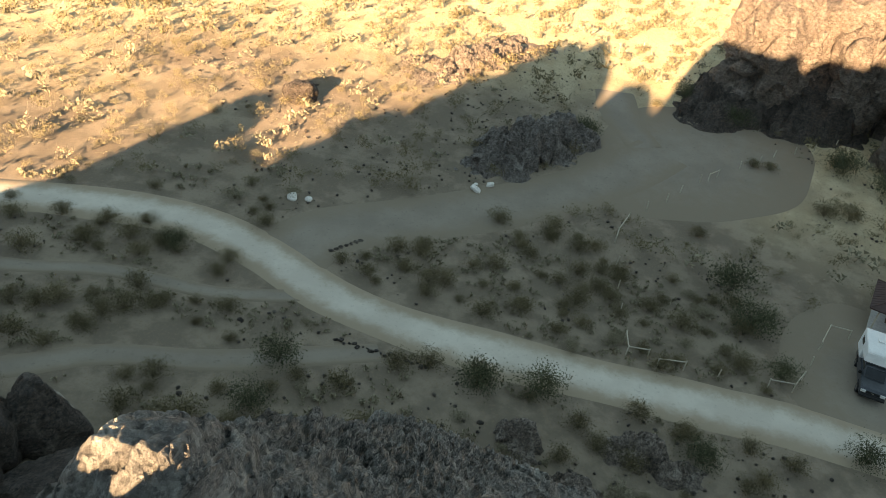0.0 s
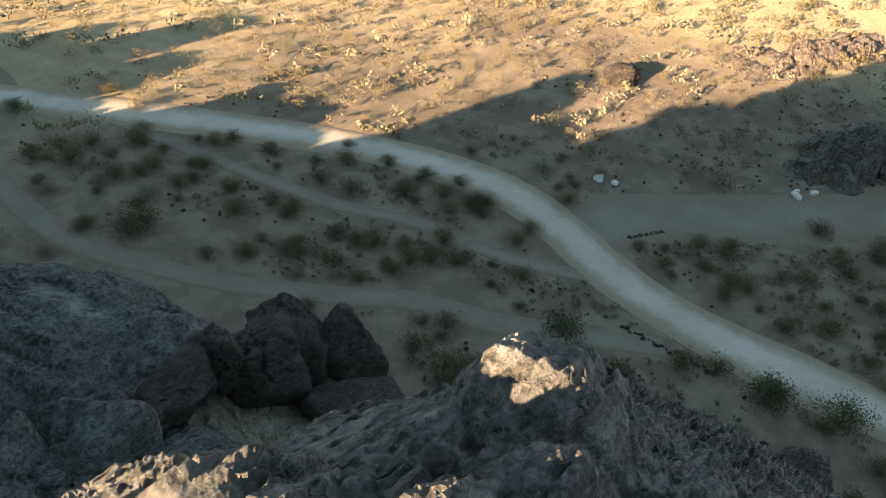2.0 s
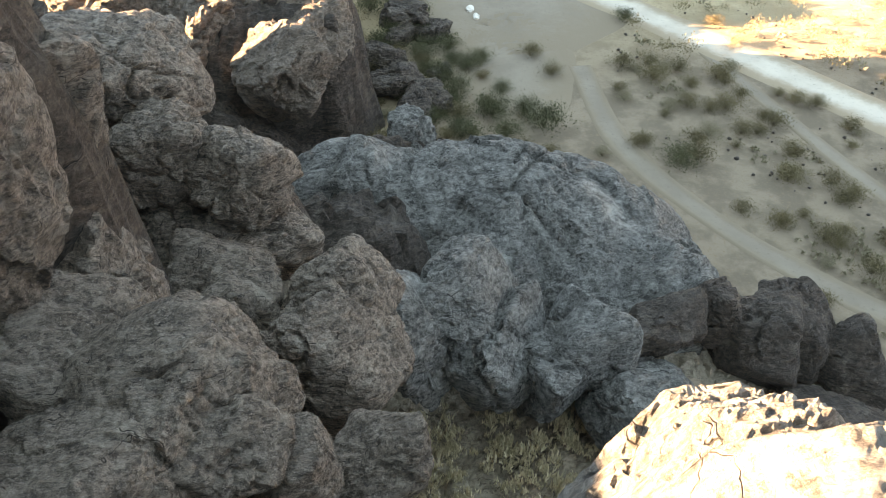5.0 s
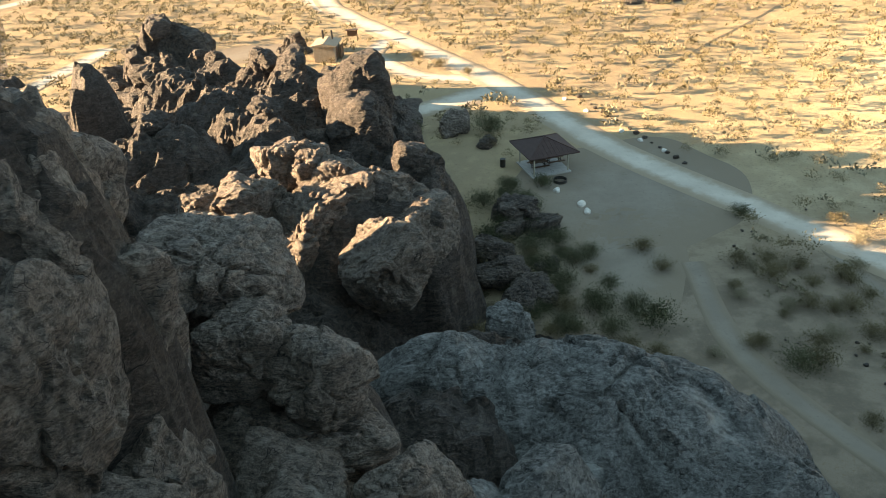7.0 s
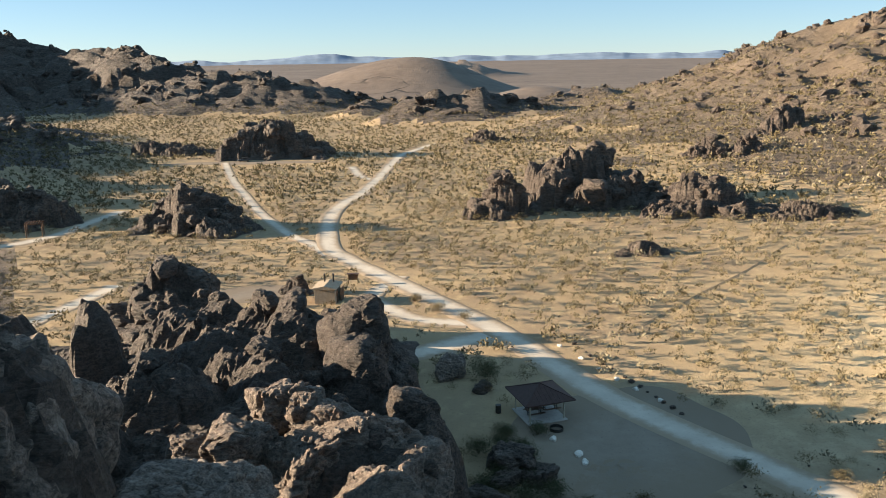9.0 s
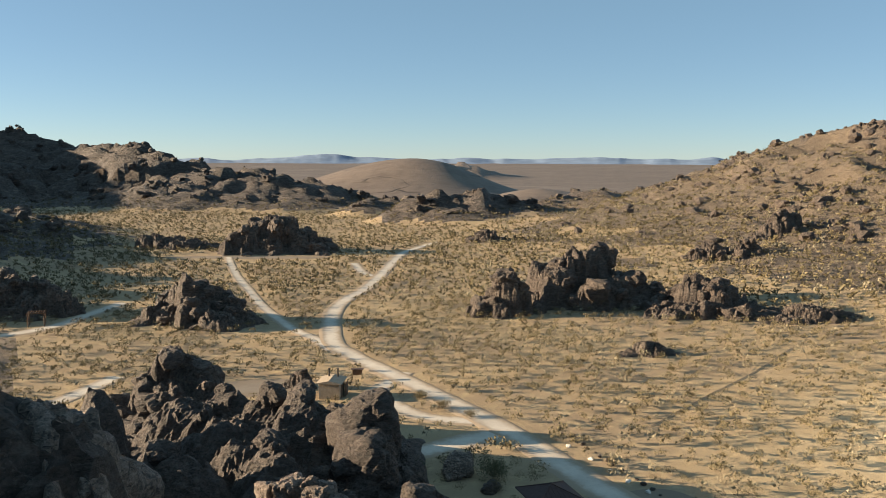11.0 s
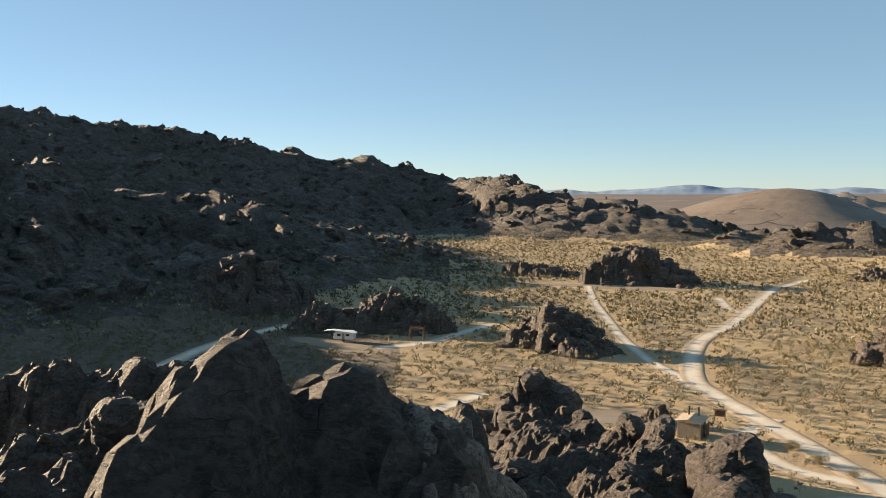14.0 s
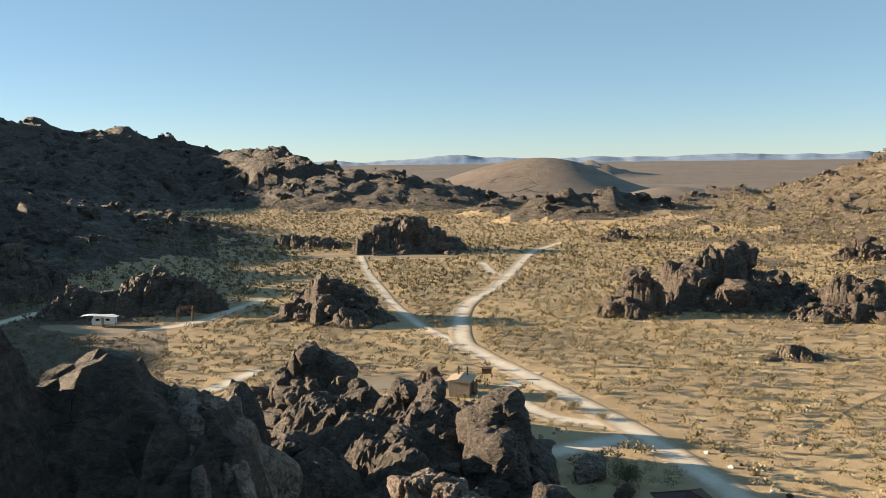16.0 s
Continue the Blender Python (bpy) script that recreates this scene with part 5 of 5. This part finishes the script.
GLASS = paint("tinted_glass", (0.02, 0.025, 0.03), 0.08)
LAMP = paint("headlight_glass", (0.75, 0.75, 0.72), 0.15)
CHROME = paint("dull_chrome", (0.5, 0.5, 0.5), 0.25, 0.9)


def fence(points, rails, label="low fence of pale weathered poles"):
    ob = tagged(new("pole_fence"), label, "fence", "pole fences")
    x0, y0 = points[0]
    g = [float(ground_height(np.array([x]), np.array([y]))[0]) for x, y in points]
    ob.matrix_basis = pose(x0, y0, g[0])
    for i, (x, y) in enumerate(points):
        lean = Vector((0.06 * math.sin(i * 2.7), 0.06 * math.cos(i * 1.9), 0))
        a = Vector((x - x0, y - y0, g[i] - g[0] - 0.1))
        rod("post", ob, WOOD_PALE, a, a + lean + Vector((0, 0, 1.05)), 0.05, n=7)
    for i in rails:
        (xa, ya), (xb, yb) = points[i], points[i + 1]
        rod("rail", ob, WOOD_PALE, (xa - x0, ya - y0, g[i] - g[0] + 0.88), (xb - x0, yb - y0, g[i + 1] - g[0] + 0.84), 0.045, n=7)


fence(((51.4, -6.9), (51.0, -5.3), (52.9, -4.9), (56.1, -4.1), (59.4, -3.4), (62.8, -2.7), (66.0, -2.0), (67.3, -2.0), (70.3, -2.5)), (0, 1, 6, 7))
fence(((73.3, -3.9), (75.8, -5.5), (78.3, -6.6), (81.4, -8.3), (82.3, -9.1), (83.6, -9.9)), (4,))
fence(((86.7, -12.1), (89.3, -14.1), (91.7, -15.6), (93.7, -17.9), (96.1, -20.1), (98.5, -22.5)), ())
fence(((50.7, -7.7), (51.4, -9.6), (51.8, -12.1), (52.6, -15.8), (53.1, -17.6), (54.9, -18.3)), (0, 3, 4))
fence(((62.5, -22.3), (62.4, -20.6), (59.7, -19.8), (57.2, -19.1)), (0, 1))
fence(((105.1, 11.7), (106.4, 10.1), (107.6, 7.7), (110.0, 5.2), (112.9, 2.4)), (0,))


def shelter(x, y, yaw, label):
    ob = thing("picnic_shelter", x, y, yaw, label, "shelter", "picnic shelters")
    ob.scale = (0.85, 0.85, 0.92)
    boxes("slab", ob, CONCRETE, (0, 0, 0.06, 5.2, 5.2, 0.16), label="pale concrete slab")
    for sx in (-1, 1):
        for sy in (-1, 1):
            boxes("post", ob, WOOD_PALE, (2.25 * sx, 2.25 * sy, 1.3, 0.16, 0.16, 2.4))
    boxes("beam", ob, WOOD_DARK, (0, 2.25, 2.45, 4.8, 0.14, 0.2))
    boxes("beam", ob, WOOD_DARK, (0, -2.25, 2.45, 4.8, 0.14, 0.2))
    bm = bmesh.new()
    top = bm.verts.new((0, 0, 3.85))
    eave = [bm.verts.new((3.3 * a, 3.3 * b, 2.62)) for a, b in ((-1, -1), (1, -1), (1, 1), (-1, 1))]
    low = [bm.verts.new((3.26 * a, 3.26 * b, 2.5)) for a, b in ((-1, -1), (1, -1), (1, 1), (-1, 1))]
    for i in range(4):
        j = (i + 1) % 4
        bm.faces.new((eave[i], eave[j], top))
        bm.faces.new((low[i], low[j], eave[j], eave[i]))
    bm.faces.new(low[::-1])
    roof = finish("roof", bm, ROOFING, ob, "brown hipped metal roof")
    for a, b in ((-1, -1), (1, -1), (1, 1), (-1, 1)):
        rod("ridge_cap", roof, ROOFING, (3.28 * a, 3.28 * b, 2.64), (0, 0, 3.88), 0.05, n=6)
    for i in range(12):
        t = -3.0 + i * 0.545
        k = 1 - abs(t) / 3.3
        for sy in (-1, 1):
            rod("roof_seam", roof, ROOFING, (t, 3.28 * sy, 2.64), (t, 3.28 * sy * (1 - k), 2.64 + 1.23 * k), 0.02, n=4)
    return ob


def picnic_table(x, y, yaw):
    ob = thing("picnic_table", x, y, yaw, "brown picnic table with two benches", "table", "picnic tables")
    for i in range(5):
        boxes("top_board", ob, WOOD_DARK, (0, -0.32 + i * 0.16, 0.88, 1.9, 0.145, 0.05))
    for sy in (-1, 1):
        boxes("bench", ob, WOOD_DARK, (0, 0.72 * sy, 0.58, 1.9, 0.27, 0.05))
    for sx in (-1, 1):
        boxes("leg_frame", ob, STEEL, (0.65 * sx, 0, 0.52, 0.07, 1.5, 0.07), (0.65 * sx, 0.2, 0.5, 0.07, 0.07, 0.72), (0.65 * sx, -0.2, 0.5, 0.07, 0.07, 0.72))
    return ob


shelter(9.6, 80.4, 18, "brown-roofed picnic shelter on a concrete slab by the road")
picnic_table(9.0, 80.0, 18)
picnic_table(10.8, 81.2, 18)
shelter(66.0, -26.4, -13, "brown-roofed picnic shelter beside the parked truck")
picnic_table(66.2, -26.2, -13)


def fire_ring(x, y):
    ob = thing("fire_ring", x, y, 0, "blackened steel fire ring on bare ground", "fire ring")
    bm = bmesh.new()
    loops = []
    for r, z in ((0.7, 0), (0.7, 0.32), (0.66, 0.32), (0.66, 0.02)):
        loops.append([bm.verts.new((r * math.cos(k / 24 * math.tau), r * math.sin(k / 24 * math.tau), z)) for k in range(24)])
    for a, b in zip(loops, loops[1:]):
        for k in range(24):
            bm.faces.new((a[k], a[(k + 1) % 24], b[(k + 1) % 24], b[k]))
    finish("ring", bm, STEEL, ob)
    boxes("grate", ob, STEEL, *[(-0.4 + 0.1 * i, 0, 0.3, 0.02, 0.9, 0.02) for i in range(9)])


def barrel(x, y):
    ob = thing("rubbish_barrel", x, y, 0, "dark steel rubbish barrel by the shelter", "barrel")
    rod("drum", ob, STEEL, (0, 0, 0), (0, 0, 0.9), 0.3, n=20)
    for z in (0.3, 0.6, 0.88):
        rod("hoop", ob, STEEL, (0, 0, z - 0.015), (0, 0, z + 0.015), 0.315, n=20)


fire_ring(10.9, 76.7)
barrel(5.3, 81.0)


def vehicle_wheel(parent, x, y, r=0.38, w=0.26):
    tyre = rod("wheel", parent, BLACK, (x, y - w / 2, r), (x, y + w / 2, r), r, "black tyre", n=22)
    rod("rim", tyre, CHROME, (x, y - w / 2 - 0.01, r), (x, y + w / 2 + 0.01, r), r * 0.55, n=16)


def truck(x, y, yaw):
    ob = thing("camper_truck", x, y, yaw, "dark grey pickup truck with a white pop-up camper", "truck")
    body = prism("body", ob, GREY_PAINT, ((0.0, 0.5), (0.02, 0.92), (0.15, 1.08), (1.45, 1.18), (2.0, 1.2), (5.5, 1.2), (5.55, 0.5)), -0.93, 0.93)
    prism("cab", ob, GREY_PAINT, ((1.35, 1.16), (2.05, 1.78), (2.3, 1.84), (3.6, 1.84), (3.75, 1.7), (3.78, 1.16)), -0.8, 0.8)
    prism("windscreen", ob, GLASS, ((1.36, 1.22), (1.98, 1.76), (1.93, 1.76), (1.31, 1.22)), -0.7, 0.7, bevel=0)
    for sy in (-1, 1):
        boxes("side_window", ob, GLASS, (2.75, 0.805 * sy, 1.5, 1.3, 0.02, 0.4))
        boxes("headlight", ob, LAMP, (0.0, 0.7 * sy, 0.86, 0.12, 0.36, 0.2), label="clear headlight")
        boxes("door_mirror", ob, BLACK, (1.75, 1.02 * sy, 1.25, 0.14, 0.22, 0.2))
        boxes("fender_flare", ob, BLACK, (0.95, 0.94 * sy, 0.72, 1.0, 0.06, 0.12), (4.35, 0.94 * sy, 0.72, 1.0, 0.06, 0.12))
        for wx in (0.95, 4.35):
            vehicle_wheel(ob, wx, 0.82 * sy)
    boxes("grille", ob, BLACK, (-0.01, 0, 0.86, 0.06, 0.9, 0.2))
    boxes("badge", ob, CHROME, (-0.05, 0, 0.86, 0.03, 0.22, 0.08))
    boxes("bumper", ob, BLACK, (-0.12, 0, 0.6, 0.26, 1.84, 0.22), bevel=0.05)
    boxes("bonnet_line", ob, BLACK, (0.75, 0.86, 1.13, 1.2, 0.015, 0.012), (0.75, -0.86, 1.13, 1.2, 0.015, 0.012))
    camper = prism("camper", ob, WHITE_PAINT, ((2.2, 1.95), (2.35, 2.75), (2.6, 2.85), (5.9, 2.8), (5.95, 1.15), (3.85, 1.15), (3.85, 1.92)), -1.05, 1.05, "white camper shell", 0.05)
    boxes("camper_window", camper, GLASS, (4.8, 1.055, 2.2, 1.0, 0.02, 0.4), (4.8, -1.055, 2.2, 1.0, 0.02, 0.4))
    boxes("roof_vent", camper, WHITE_PAINT, (4.4, 0, 2.88, 0.5, 0.5, 0.1))
    boxes("front_trim", camper, CHROME, (2.24, 0, 2.0, 0.06, 2.1, 0.06))
    return ob


truck(54.9, -23.2, -4)


def toilet_building(x, y, yaw):
    ob = thing("toilet_building", x, y, yaw, "small tan toilet building with two dark vent pipes", "building")
    for sx in (-1, 1):
        boxes("wall", ob, TAN, (1.55 * sx, 0, 1.2, 0.16, 3.6, 2.4))
    for sy in (-1, 1):
        boxes("wall", ob, TAN, (0, 1.72 * sy, 1.2, 2.94, 0.16, 2.4))
    prism("roof", ob, TAN, ((-2.0, 2.42), (-2.0, 2.54), (0, 2.95), (2.0, 2.54), (2.0, 2.42)), -2.2, 2.2, "pale shallow gabled roof", 0.02)
    for sx in (-0.7, 0.7):
        rod("vent_pipe", ob, STEEL, (sx, 1.2, 2.6), (sx, 1.2, 4.1), 0.14, "dark vent pipe", 12)
    door = boxes("door", ob, WOOD_DARK, (1.65, -0.6, 1.05, 0.05, 0.92, 2.05), label="brown door")
    boxes("door_handle", door, STEEL, (1.7, -0.28, 1.0, 0.06, 0.12, 0.04))
    boxes("screen_wall", ob, WOOD_DARK, (2.1, 0.9, 1.0, 0.1, 1.8, 2.0))
    return ob


toilet_building(-18.6, 123.4, -6)


def kiosk(x, y, yaw):
    ob = thing("notice_board", x, y, yaw, "brown wooden notice board with a small roof", "notice board")
    ob.scale = (0.8, 0.8, 0.8)
    for sx in (-0.95, 0.95):
        boxes("post", ob, WOOD_DARK, (sx, 0, 1.15, 0.14, 0.14, 2.3))
    boxes("panel", ob, WOOD_DARK, (0, 0, 1.55, 1.9, 0.07, 1.1), label="blank brown panel")
    prism("roof", ob, ROOFING, ((-1.3, 2.25), (-1.3, 2.35), (1.3, 2.35), (1.3, 2.25)), -0.5, 0.5)
    return ob


kiosk(-15.6, 132.6, 0)


def ramada(x, y, yaw):
    ob = thing("shade_frame", x, y, yaw, "open wooden shade frame at the camp", "shade frame")
    for sx in (-1, 1):
        for sy in (-1, 1):
            rod("post", ob, WOOD_DARK, (1.6 * sx, 1.4 * sy, 0), (1.6 * sx, 1.4 * sy, 2.9), 0.1)
    for sy in (-1, 1):
        rod("beam", ob, WOOD_DARK, (-1.9, 1.4 * sy, 2.95), (1.9, 1.4 * sy, 2.95), 0.1)
    for i in range(7):
        rod("rafter", ob, WOOD_DARK, (-1.6 + i * 0.533, -1.8, 3.1), (-1.6 + i * 0.533, 1.8, 3.1), 0.06)


ramada(-89.5, 175, 20)


def car(x, y, yaw, mat, label):
    ob = thing("parked_car", x, y, yaw, label, "car", "parked cars")
    prism("body", ob, mat, ((0, 0.4), (0.05, 0.75), (1.2, 0.92), (4.3, 0.95), (4.45, 0.45)), -0.88, 0.88)
    prism("cabin", ob, mat, ((1.1, 0.9), (1.8, 1.5), (3.6, 1.55), (4.2, 0.92)), -0.75, 0.75)
    prism("windscreen", ob, GLASS, ((1.16, 0.97), (1.8, 1.49), (1.76, 1.5), (1.1, 0.97)), -0.66, 0.66, bevel=0)
    for sy in (-1, 1):
        boxes("side_window", ob, GLASS, (2.6, 0.755 * sy, 1.22, 1.6, 0.02, 0.34))
        for wx in (0.85, 3.55):
            vehicle_wheel(ob, wx, 0.78 * sy, 0.33, 0.22)
    return ob


car(-118, 127.5, 60, WHITE_PAINT, "white car parked behind the rocks")
car(-121, 132, 70, GREY_PAINT, "dark car parked behind the rocks")
car(-76, 301, 20, GREY_PAINT, "dark car parked at the far rocks")


def trailer(x, y, yaw):
    ob = thing("camp_trailer", x, y, yaw, "white camping trailer with a slanted awning", "trailer")
    prism("body", ob, WHITE_PAINT, ((0, 0.6), (0, 1.7), (0.6, 2.6), (4.6, 2.6), (4.9, 2.2), (4.9, 0.6)), -1.05, 1.05, bevel=0.08)
    for wx in (1.4, 3.6):
        boxes("side_window", ob, GLASS, (wx, -1.06, 1.7, 0.9, 0.02, 0.5))
    boxes("door", ob, TAN, (2.5, -1.06, 1.4, 0.65, 0.03, 1.5))
    prism("awning", ob, WHITE_PAINT, ((-1.6, 2.9), (0.4, 3.1), (4.6, 2.75), (6.2, 2.6), (6.2, 2.56), (0.4, 3.05), (-1.6, 2.86)), -3.0, -0.9, "white canvas awning", 0)
    for wx in (-1.4, 6.0):
        rod("awning_pole", ob, STEEL, (wx, -2.9, 0), (wx, -2.9, 2.7), 0.03)
    for sy in (-1, 1):
        vehicle_wheel(ob, 2.6, 0.95 * sy, 0.34, 0.2)
    boxes("drawbar", ob, STEEL, (-0.5, 0, 0.55, 1.2, 0.1, 0.1))


trailer(-107.5, 167, 10)
